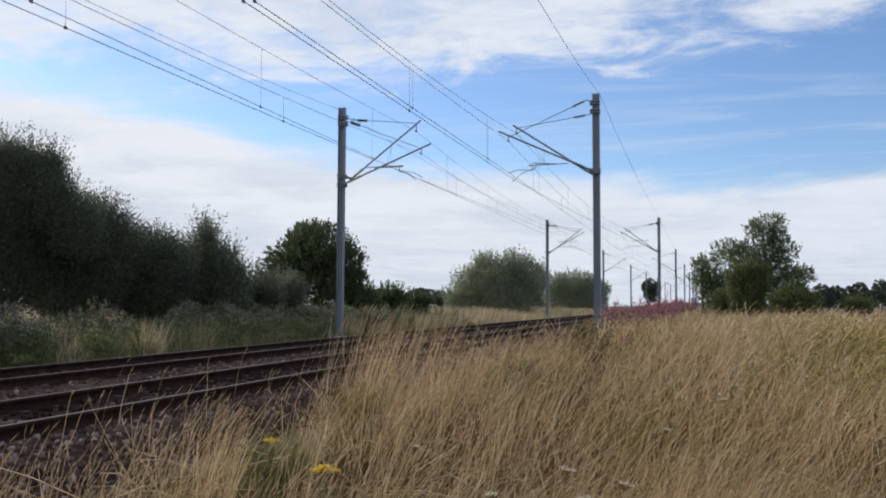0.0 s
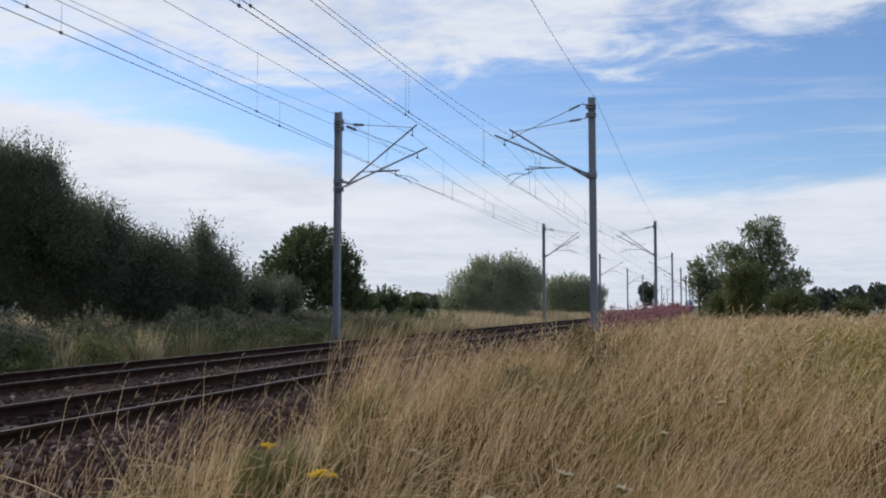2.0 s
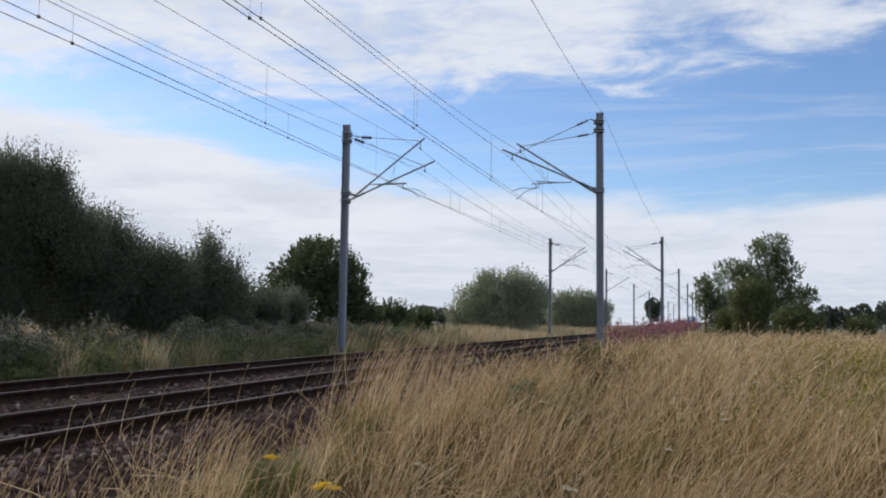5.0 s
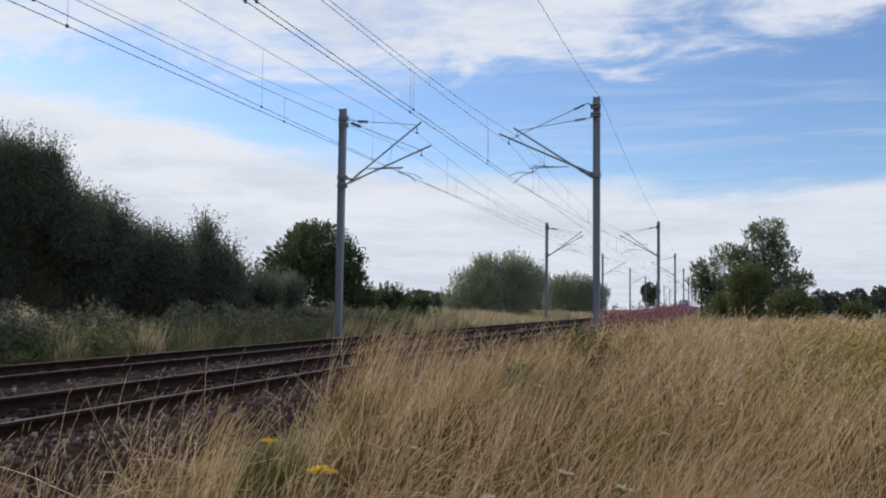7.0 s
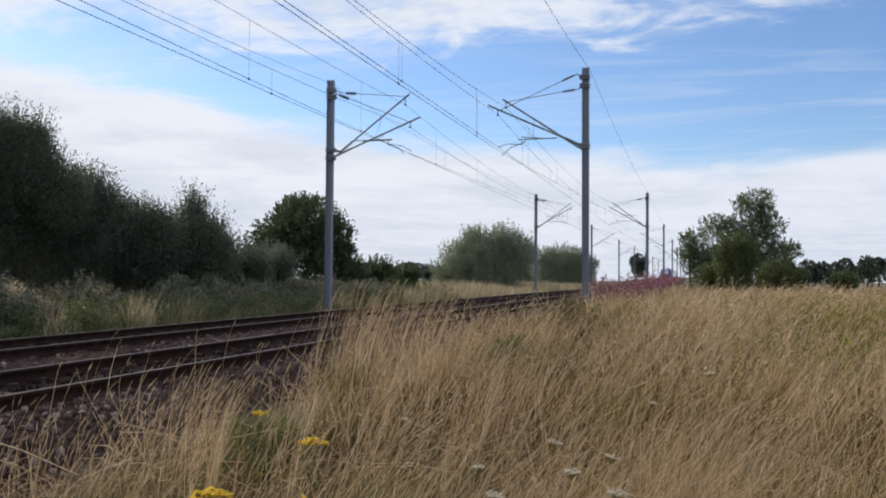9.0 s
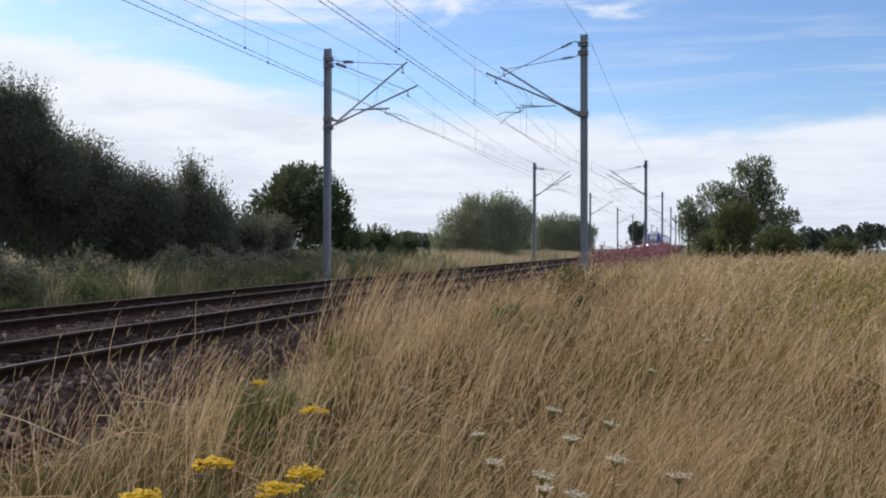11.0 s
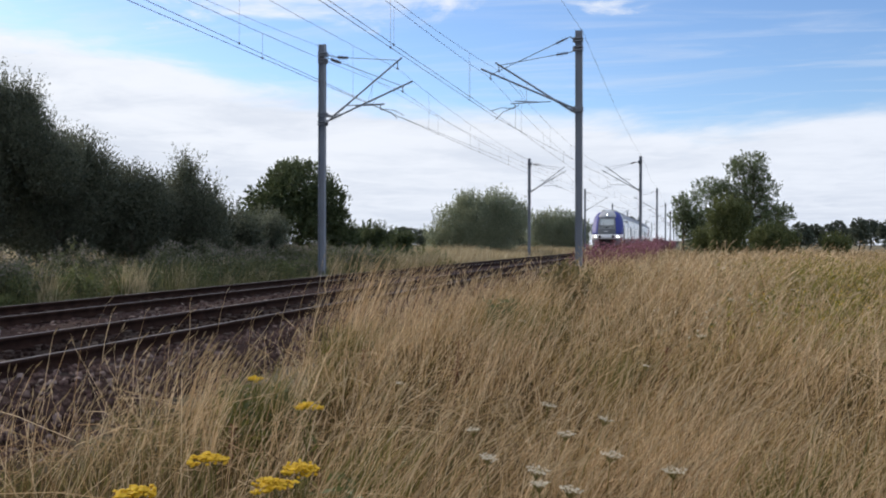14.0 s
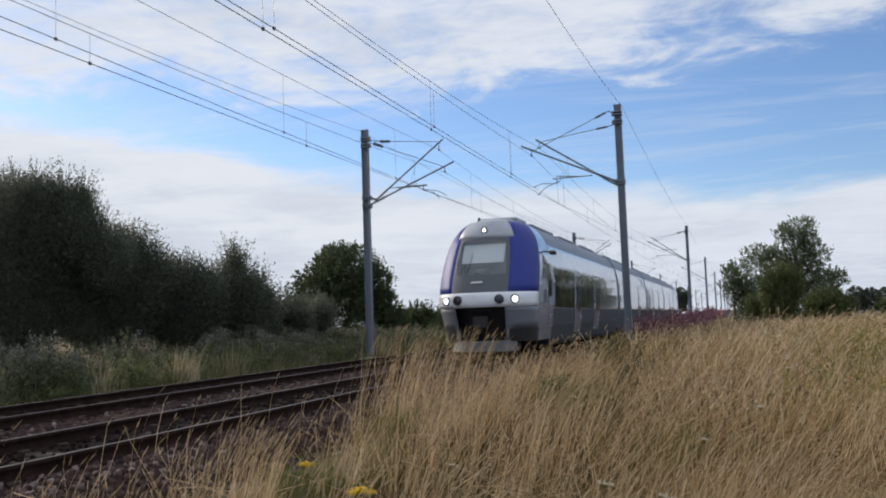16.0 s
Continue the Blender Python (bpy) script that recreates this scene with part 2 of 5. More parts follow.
def box(bm, centre, size, turn=None, bevel=0.0):
    m = Matrix.Translation(centre) @ (turn or Matrix()) @ Matrix.Diagonal((*size, 1))
    made = bmesh.ops.create_cube(bm, size=1, matrix=m)["verts"]
    if bevel:
        edges = list({e for v in made for e in v.link_edges})
        bmesh.ops.bevel(bm, geom=edges, offset=bevel, segments=1, affect="EDGES")


def tube(bm, points, radii, sides=6):
    """A bent tube through points; radii: one or one a point."""
    pts = [Vector(p) for p in points]
    radii = radii if isinstance(radii, (list, tuple)) else [radii] * len(pts)
    rings = []
    for i, p in enumerate(pts):
        d = (pts[min(i + 1, len(pts) - 1)] - pts[max(i - 1, 0)]).normalized()
        a = d.cross(Vector((0, 0, 1)) if abs(d.z) < 0.95 else Vector((1, 0, 0))).normalized()
        b = d.cross(a)
        rings.append([bm.verts.new(p + (a * math.cos(t) + b * math.sin(t)) * radii[i]) for t in [2 * math.pi * k / sides for k in range(sides)]])
    for r, s in zip(rings, rings[1:]):
        for k in range(sides):
            bm.faces.new((r[k], r[(k + 1) % sides], s[(k + 1) % sides], s[k]))
    bm.faces.new(rings[0][::-1]), bm.faces.new(rings[-1])


def grid_mesh(name, xs, ys, height):
    gx, gy = np.meshgrid(xs, ys)
    v = np.stack([gx, gy, height(gx, gy)], -1).reshape(-1, 3)
    i = np.arange(len(xs) * len(ys)).reshape(len(ys), len(xs))
    f = np.stack([i[:-1, :-1], i[:-1, 1:], i[1:, 1:], i[1:, :-1]], -1).reshape(-1, 4)
    return mesh_np(name, v, f)


# ---- the line: a slight bend to the right and a slow rise ----
def bend(y):
    """How far the line has turned to the right of +y."""
    y = np.maximum(np.asarray(y, float), 0)
    far = 1.147 + 0.01148 * 500 * (1 - np.exp(-(np.maximum(y, 200) - 200) / 500))
    return np.where(y < 200, 2.869e-5 * y * y, far)


def rise(y):
    """The height of the rail tops."""
    y = np.maximum(np.asarray(y, float), -40)
    return 0.2058 * (1 - np.exp(-np.maximum(y, 0) / 60)) + 1.542e-5 * np.maximum(y - 200, 0) ** 2 * np.where(y < 700, 1, 0) + np.where(y < 700, 0, 3.85)


NEAR_X, FAR_X, GAUGE = -6.77, -10.37, 1.507       # track centres, rail spacing
LINE_Y = np.concatenate([np.arange(-20, 60, 1.0), np.arange(60, 240, 5.0), np.arange(240, 641, 16.0)])


def swell(x, y):
    return 0.10 * np.sin(0.31 * x + 0.5) * np.cos(0.23 * y) + 0.05 * np.sin(0.9 * x + 0.7 * y)


def smooth(a, b, v):
    t = np.clip((v - a) / (b - a), 0, 1)
    return t * t * (3 - 2 * t)


def ground_z(x, y):
    """The sheet of ground: flat fields, the low formation of the line, the verge that climbs away from the camera."""
    x, y = np.asarray(x, float), np.asarray(y, float)
    u = x - bend(y)
    verge = -0.52 + 0.41 * smooth(7, 20, y) * smooth(-4.6, -2.0, u) + 0.4 * swell(x, y) * smooth(3, 9, np.hypot(x, y))
    verge = verge - 0.15 * smooth(25, 80, u)
    left = -0.42 + 0.5 * swell(x, y) * smooth(-14, -20, u)
    bed = -0.36
    z = np.where(u > -4.2, verge, np.where(u > -5.2, bed + (verge - bed) * smooth(-5.2, -4.2, u), bed))
    z = np.where(u < -12.2, bed + (left - bed) * smooth(-12.2, -13.4, u), z)
    on_line = smooth(60, 8, np.abs(u + 8.5))
    return z + rise(y) * on_line


def build_ground():
    xs = np.concatenate([-np.geomspace(2500, 45, 26), np.arange(-42, -14, 1.2), np.arange(-14, 12, 0.28), np.arange(12, 40, 1.2), np.geomspace(42, 2500, 26)])
    ys = np.concatenate([-np.geomspace(2500, 22, 20), np.arange(-20, 40, 0.45), np.arange(40, 120, 1.5), np.geomspace(122, 2500, 60)])
    ob = put("ground", grid_mesh("ground", xs, ys, ground_z), M_SOIL, smooth=True)
    tagged(ob, "dry grassy soil of flat farmland", "ground", kind="structure")
    # ballast bed: a shouldered bank with a shallow dip between the tracks
    prof = [(-12.9, -0.42), (-12.35, -0.26), (-11.9, -0.17), (-11.3, -0.165), (-9.4, -0.165), (-8.95, -0.17), (-8.57, -0.19), (-8.2, -0.17), (-7.7, -0.165),
            (-5.85, -0.165), (-5.35, -0.19), (-5.0, -0.31), (-4.55, -0.50), (-4.1, -0.66)]
    us = np.concatenate([np.linspace(a[0], b[0], 6, endpoint=False) for a, b in zip(prof, prof[1:])] + [[prof[-1][0]]])
    zs = np.interp(us, [p[0] for p in prof], [p[1] for p in prof])
    ys = np.concatenate([np.arange(-20, 45, 0.16), np.arange(45, 120, 1.0), np.arange(120, 641, 8.0)])
    gy, gu = np.meshgrid(ys, us, indexing="ij")
    rng = np.random.default_rng(4)
    z = zs[None, :] + rise(gy) + rng.normal(0, 0.012, gy.shape)
    v = np.stack([gu + bend(gy), gy, z], -1).reshape(-1, 3)
    i = np.arange(gy.size).reshape(gy.shape)
    f = np.stack([i[:-1, :-1], i[:-1, 1:], i[1:, 1:], i[1:, :-1]], -1).reshape(-1, 4)
    bed = put("ballast_bed", mesh_np("ballast_bed", v, f), M_BALLAST)
    # the four-foot of each track is dark with oil and brake dust
    bed.data.materials.append(M_OILY)
    mid_u = (gu[:-1, :-1] + gu[1:, 1:]) / 2
    stain = (np.abs(mid_u - NEAR_X) < 0.72) | (np.abs(mid_u - FAR_X) < 0.74)
    bed.data.polygons.foreach_set("material_index", stain.astype(np.int32).ravel())
    tagged(bed, "dark brown crushed stone ballast under two tracks", "ballast", kind="structure")
    # loose stones
    t = (1 + 5 ** 0.5) / 2
    ico = np.array([(-1, t, 0), (1, t, 0), (-1, -t, 0), (1, -t, 0), (0, -1, t), (0, 1, t), (0, -1, -t), (0, 1, -t), (t, 0, -1), (t, 0, 1), (-t, 0, -1), (-t, 0, 1)]) / 1.9
    tri = np.array([(0, 11, 5), (0, 5, 1), (0, 1, 7), (0, 7, 10), (0, 10, 11), (1, 5, 9), (5, 11, 4), (11, 10, 2), (10, 7, 6), (7, 1, 8),
                    (3, 9, 4), (3, 4, 2), (3, 2, 6), (3, 6, 8), (3, 8, 9), (4, 9, 5), (2, 4, 11), (6, 2, 10), (8, 6, 7), (9, 8, 1)])
    n = 12000
    y = 5.5 + 34 * rng.random(n) ** 1.7
    u = rng.uniform(-12.6, -4.15, n)
    u = np.where(rng.random(n) < 0.35, rng.uniform(-5.9, -4.1, n), u)
    z = np.interp(u, us, zs) + rise(y) + 0.012
    size = rng.uniform(0.018, 0.042, n)
    stretch = rng.uniform(0.6, 1.25, (n, 1, 3))
    ang = rng.uniform(0, 6.28, n)
    v = ico[None] * stretch * size[:, None, None] * rng.uniform(0.8, 1.2, (n, 12, 1))
    c, s = np.cos(ang)[:, None], np.sin(ang)[:, None]
    v = np.stack([v[..., 0] * c - v[..., 1] * s, v[..., 0] * s + v[..., 1] * c, v[..., 2]], -1)
    v += np.stack([u + bend(y), y, z], -1)[:, None]
    f = tri[None] + 12 * np.arange(n)[:, None, None]
    inside = (np.abs(u - NEAR_X) < 0.70) | (np.abs(u - FAR_X) < 0.74)
    dark = put("stained_stones", mesh_np("stained_stones", v[inside].reshape(-1, 3), f[:inside.sum()].reshape(-1, 3)), M_OILY)
    tagged(dark, "black oil-stained ballast stones between the rails", "ballast", kind="stuff")
    v, f = v[~inside], f[:(~inside).sum()]
    st = put("ballast_stones", mesh_np("ballast_stones", v.reshape(-1, 3), f.reshape(-1, 3)), M_STONE)
    tagged(st, "loose purple-brown crushed ballast stones", "ballast", kind="stuff")


def sweep_profile(name, prof, x0, ys, mat):
    """A closed profile (dx, dz) carried along the line."""
    k = len(prof)
    p = np.array(prof)
    cx, cz = x0 + bend(ys), rise(ys)
    v = np.stack([cx[:, None] + p[None, :, 0], np.repeat(ys[:, None], k, 1), cz[:, None] + p[None, :, 1]], -1)
    i = np.arange(len(ys) * k).reshape(len(ys), k)
    j = np.roll(i, -1, 1)
    f = np.stack([i[:-1], j[:-1], j[1:], i[1:]], -1).reshape(-1, 4)
    return mesh_np(name, v.reshape(-1, 3), f)


def build_track(x0, label):
    track = new("railway_track")
    tagged(track, label, "railway track", group="tracks of the line", kind="structure")
    side = [(-0.024, -0.002), (-0.036, -0.012), (-0.036, -0.040), (-0.010, -0.052), (-0.009, -0.125), (-0.072, -0.145), (-0.072, -0.158),
            (0.072, -0.158), (0.072, -0.145), (0.009, -0.125), (0.010, -0.052), (0.036, -0.040), (0.036, -0.012), (0.024, -0.002)]
    head = [(-0.024, -0.002), (-0.014, 0.001), (0.0, 0.002), (0.014, 0.001), (0.024, -0.002), (0.0, -0.006)]
    for s in (-1, 1):
        rail = put("rail", sweep_profile("rail", side, x0 + s * GAUGE / 2, LINE_Y, M_RAIL), M_RAIL, track, "rust-brown steel rail")
        put("rail_head", sweep_profile("rail_head", head, x0 + s * GAUGE / 2, LINE_Y, M_RAILTOP), M_RAILTOP, rail, "polished rail head")
    rng = random.Random(int(-x0 * 10))
    bm = bmesh.new()
    box(bm, (0, 0, -0.235), (2.55, 0.25, 0.14), bevel=0.012)
    me = bpy.data.meshes.new("sleeper")
    bm.to_mesh(me), bm.free(), me.materials.append(M_SLEEPER)
    bm = bmesh.new()
    for s in (-1, 1):
        for d in (-0.10, 0.10):
            box(bm, (s * GAUGE / 2 + d, 0, -0.150), (0.075, 0.13, 0.035), bevel=0.008)
    clips = bpy.data.meshes.new("rail_clips")
    bm.to_mesh(clips), bm.free(), clips.materials.append(M_CHAIR)
    y = 3.0
    while y < 75:
        ob = new("sleeper", me)
        ob.parent = track
        ob.matrix_local = pose(x0 + float(bend(y)) + rng.uniform(-0.02, 0.02), y, float(rise(y)) + rng.uniform(-0.008, 0.006), 0, 0, rng.uniform(-0.8, 0.8))
        if y < 40:
            cl = new("rail_clips", clips)
            cl.parent = ob
        y += 0.60
    yy = np.arange(y, 400, 0.6)
    b = np.array([(-1.27, -0.12, -0.165), (1.27, -0.12, -0.165), (1.27, 0.12, -0.165), (-1.27, 0.12, -0.165), (-1.27, -0.12, -0.3), (1.27, -0.12, -0.3)])
    v = b[None] + np.stack([x0 + bend(yy), yy, rise(yy)], -1)[:, None]
    f = np.array([(0, 1, 2, 3), (4, 5, 1, 0)])[None] + 6 * np.arange(len(yy))[:, None, None]
    far = put("far_sleepers", mesh_np("far_sleepers", v.reshape(-1, 3), f.reshape(-1, 4)), M_SLEEPER, track)
    far["kind"] = "stuff"


build_ground()
build_track(NEAR_X, "railway track on weathered sleepers beside the grassy verge")
build_track(FAR_X, "railway track on weathered sleepers beside the weedy bank")

# ---- overhead line ----
LEFT_X, RIGHT_X, TOP = -13.5, -3.57, 8.76
MAST_Y = [33.8, 84.0, 132.4, 181.0, 225.0, 274.0, 323.0, 372.0]


def insulator(bm, a, b):
    a, b = Vector(a), Vector(b)
    tube(bm, [a, b], 0.028, 6)
    for k in range(7):
        p = a.lerp(b, (k + 0.5) / 7)
        d = (b - a).normalized() * 0.012
        tube(bm, [p - d, p, p + d], [0.03, 0.075, 0.03], 8)


def build_mast(side, arms):
    """An H-section mast at the origin; its arms reach towards +x times side."""
    mast = new("catenary_mast")
    bm = bmesh.new()
    outline = [(-0.123, -0.115), (-0.107, -0.115), (-0.107, -0.007), (0.107, -0.007), (0.107, -0.115), (0.123, -0.115),
               (0.123, 0.115), (0.107, 0.115), (0.107, 0.007), (-0.107, 0.007), (-0.107, 0.115), (-0.123, 0.115)]
    low, high = [[bm.verts.new((x, y, z)) for x, y in outline] for z in (-0.7, TOP)]
    for k in range(12):
        bm.faces.new((low[k], low[(k + 1) % 12], high[(k + 1) % 12], high[k]))
    bm.faces.new(high), bm.faces.new(low[::-1])
    part("post", bm, M_STEEL, mast)
    bm = bmesh.new()
    box(bm, (0, 0, -0.45), (0.7, 0.7, 0.5), bevel=0.03)
    part("footing", bm, M_CONCRETE, mast, "concrete footing")
    for z in sorted({a["foot"][1] for a in arms} | {a["tie"][0][1] for a in arms}):
        bm = bmesh.new()
        for dz in (-0.05, 0.05):
            box(bm, (0, 0, z + dz), (0.30, 0.30, 0.045), bevel=0.006)
        box(bm, (side * 0.17, 0, z), (0.10, 0.16, 0.17), bevel=0.01)
        part("bracket", bm, M_STEEL, mast)
    for a in arms:
        P = lambda xz, dy=0.0: Vector((side * xz[0], a["dy"] + dy, xz[1]))
        bm = bmesh.new()
        foot, head = P(a["foot"]), P(a["head"])
        u = (head - foot).normalized()
        tube(bm, [P((0.14, a["foot"][1])).lerp(Vector((side * 0.14, 0, a["foot"][1])), 1.0), foot], 0.05)
        tube(bm, [foot, head + u * 0.12], 0.034, 8)
        arm = part("cantilever", bm, M_STEEL, mast)
        bm = bmesh.new()
        insulator(bm, foot + u * 0.10, foot + u * 0.62)
        part("insulator", bm, M_INSUL, arm, "brown ribbed insulator")
        t0, t1 = P(a["tie"][0]), P(a["tie"][1])
        w = (t1 - t0).normalized()
        bm = bmesh.new()
        tube(bm, [Vector((side * 0.12, 0, a["tie"][0][1])), t0], 0.02)
        tube(bm, [t0, t1], 0.014)
        part("tie_rod", bm, M_STEEL, arm)
        bm = bmesh.new()
        insulator(bm, t0 + w * 0.12, t0 + w * 0.55)
        part("insulator", bm, M_INSUL, arm, "brown ribbed insulator")
        mx, mz = a["mess"]
        bm = bmesh.new()
        q = foot.lerp(head, abs(mx - a["foot"][0]) / abs(a["head"][0] - a["foot"][0]))
        tube(bm, [q, P((mx, mz + 0.03))], 0.018)
        box(bm, P((mx, mz)), (0.07, 0.12, 0.06), bevel=0.01)
        part("wire_clamp", bm, M_STEEL, arm)
        bm = bmesh.new()
        r0, r1, cw = P(a["reg"][0]), P(a["reg"][1]), P(a["contact"])
        tube(bm, [r0, r1], 0.02)
        low = r1 + Vector((0, 0, -0.18))
        tube(bm, [r1 - Vector((side * 0.15, 0, 0)), low - Vector((side * 0.15, 0, 0))], 0.014)
        tube(bm, [low - Vector((side * 0.15, 0, 0)), low.lerp(cw, 0.55) + Vector((0, 0, 0.07)), cw], 0.014)
        up = foot.lerp(head, 0.62)
        tube(bm, [up, r0.lerp(r1, 0.55)], 0.006)
        part("registration_arm", bm, M_STEEL, arm)
    return mast


LEFT_ARMS = [dict(dy=0.55, foot=(0.22, 6.02), head=(2.96, 8.14), tie=((0.30, 8.36), (2.85, 8.12)), mess=(2.88, 7.80), reg=((0.75, 6.44), (2.35, 6.46)), contact=(3.15, 5.97), sag=0.42),
             dict(dy=-0.55, foot=(0.42, 5.70), head=(3.68, 7.04), tie=((0.45, 8.10), (3.45, 6.90)), mess=(3.42, 6.72), reg=((1.55, 6.24), (2.7, 6.26)), contact=(3.20, 5.72), sag=0.52)]
RIGHT_ARMS = [dict(dy=0.55, foot=(0.22, 5.88), head=(3.08, 7.78), tie=((0.34, 8.10), (3.0, 7.74)), mess=(3.05, 7.52), reg=((1.45, 6.30), (2.45, 6.38)), contact=(3.20, 5.70), sag=0.80),
              dict(dy=-0.55, foot=(0.24, 5.92), head=(3.40, 7.38), tie=((0.26, 8.42), (3.12, 7.20)), mess=(3.14, 7.05), reg=((0.95, 6.14), (2.4, 6.12)), contact=(3.10, 5.88), sag=0.36)]
ONE_ARM = [dict(dy=0.0, foot=(0.22, 5.75), head=(3.15, 7.55), tie=((0.3, 8.25), (3.0, 7.50)), mess=(3.05, 7.30), reg=((0.9, 6.22), (2.55, 6.24)), contact=(3.15, 5.88))]

PAIR_ARMS = [dict(dy=0.45, foot=(0.22, 5.80), head=(3.05, 7.90), tie=((0.3, 8.30), (2.9, 7.86)), mess=(2.6, 7.70), reg=((0.9, 6.75), (2.2, 6.80)), contact=(2.6, 6.72)),
             dict(dy=-0.45, foot=(0.24, 5.75), head=(3.30, 7.50), tie=((0.3, 8.20), (3.1, 7.45)), mess=(3.20, 7.30), reg=((0.9, 6.22), (2.7, 6.24)), contact=(3.25, 5.88))]


def place_masts():
    for side, x0, near, word in ((1, LEFT_X, LEFT_ARMS, "weedy bank"), (-1, RIGHT_X, RIGHT_ARMS, "grassy verge")):
        first = build_mast(side, near)
        tagged(first, "grey steel overhead-line mast with two cantilevers, in the " + word, "catenary mast", "masts along the line")
        y = MAST_Y[0]
        first.matrix_basis = pose(x0 + float(bend(y)), y, float(rise(y)), 0, 0.1 * side, 0)
        second = build_mast(side, PAIR_ARMS)
        tagged(second, "grey steel overhead-line mast with two close cantilevers, in the " + word, "catenary mast", "masts along the line")
        second.matrix_basis = pose(x0 + float(bend(MAST_Y[1])), MAST_Y[1], float(rise(MAST_Y[1])))
        plain = build_mast(side, ONE_ARM)
        tagged(plain, "grey steel overhead-line mast with one cantilever, in the " + word, "catenary mast", "masts along the line")
        plain.matrix_basis = pose(x0 + float(bend(MAST_Y[2])), MAST_Y[2], float(rise(MAST_Y[2])))
        for y in MAST_Y[3:]:
            copy_thing(plain, pose(x0 + float(bend(y)), y, float(rise(y))))


def wire(name, label, spans, radius=0.013):
    """spans: lists of points joined into one wire."""
    bm = bmesh.new()
    run = list(spans[0])
    for pts in spans[1:]:
        run += pts[1:]
    tube(bm, run, radius, 5)
    ob = part(name, bm, M_WIRE)
    return tagged(ob, label, "overhead wire", "wires of the overhead line")


def hang(a, b, sag, n=14):
    a, b = Vector(a), Vector(b)
    return [a.lerp(b, k / n) - Vector((0, 0, 4 * sag * (k / n) * (1 - k / n))) for k in range(n + 1)]


def at(x0, y, dx, z, dy=0.0):
    return (x0 + dx + float(bend(y)), y + dy, z + float(rise(y)))


def string_wires():
    back = MAST_Y[0] - 45.0
    for side, x0, arms, word in ((1, LEFT_X, LEFT_ARMS, "far"), (-1, RIGHT_X, RIGHT_ARMS, "near")):
        for k, a in enumerate(arms):
            # the span past the camera, the overlap span, and for one wire set the long run beyond
            stops = [(back, side * (3.15 + (-0.04 if k else 0.06) * side), a["mess"][1], a["contact"][1] + (0.07 if side > 0 and k == 0 else -0.03)),
                     (MAST_Y[0] + a["dy"], side * a["mess"][0], a["mess"][1], a["contact"][1])]
            if k == 1:
                stops += [(y, side * (3.05 if j % 2 else 3.35), 7.30, 5.88) for j, y in enumerate(MAST_Y[1:])]
            else:
                stops += [(MAST_Y[1], side * 2.6, 7.75, 6.75)]
            mess, cont, drop = [], [], []
            for (y0, d0, m0, c0), (y1, d1, m1, c1) in zip(stops, stops[1:]):
                sag = a["sag"] if y0 == back else 0.7
                n = 18
                pm = hang(at(x0, y0, d0, m0), at(x0, y1, d1, m1), sag, n)
                pc = hang(at(x0, y0, d0, c0), at(x0, y1, d1, c1), 0.02, n)
                mess.append(pm), cont.append(pc)
                if y1 < 140:
                    # droppers every eight or nine metres
                    y = 4.2 + 0.55 * k if y0 == back else y0 + 4.7 + 0.55 * k
                    while y < y1 - 2.0:
                        q = (y - y0) / (y1 - y0) * n
                        i = min(int(q), n - 1)
                        drop.append((pm[i].lerp(pm[i + 1], q - i), pc[i].lerp(pc[i + 1], q - i)))
                        y += 8.35
            m = wire("messenger_wire", "sagging messenger wire over the %s track" % word, mess, 0.0065)
            wire("contact_wire", "taut copper contact wire over the %s track" % word, cont, 0.008)
            for p, q in drop:
                bm = bmesh.new()
                tube(bm, [p, q], 0.0045, 4)
                box(bm, q, (0.03, 0.06, 0.05))
                part("dropper", bm, M_WIRE, m)
        stops = [at(x0, back, -0.1 * side, TOP - 0.03)] + [at(x0, y, -0.13 * side, TOP - 0.06) for y in MAST_Y]
        wire("earth_wire", "bare earth wire along the mast tops of the %s track" % word, [hang(p, q, 0.4 if j else (0.72 if side > 0 else 0.92)) for j, (p, q) in enumerate(zip(stops, stops[1:]))], 0.0065)


place_masts()
string_wires()


# ---- vegetation ----
def blades(name, base, height, width, lean, mat, rng, droop=0.0):
    """Grass blades as bent tapering strips. lean: (n, 2) metres by which the tips stand off."""
    n = len(base)
    a = rng.uniform(0, math.pi, n)
    side = np.stack([np.cos(a), np.sin(a), np.zeros(n)], -1) * (width / 2)[:, None]
    mid = base + np.stack([lean[:, 0] * 0.48, lean[:, 1] * 0.48, height * 0.57], -1)
    tip = base + np.stack([lean[:, 0], lean[:, 1], height * (1 - droop)], -1)
    v = np.stack([base - side, base + side, mid - side * 0.8, mid + side * 0.8, tip], 1)
    f = np.array([(0, 1, 3), (0, 3, 2), (2, 3, 4)])[None] + 5 * np.arange(n)[:, None, None]
    me = mesh_np(name, v.reshape(-1, 3), f.reshape(-1, 3))
    me.materials.append(mat)
    return me


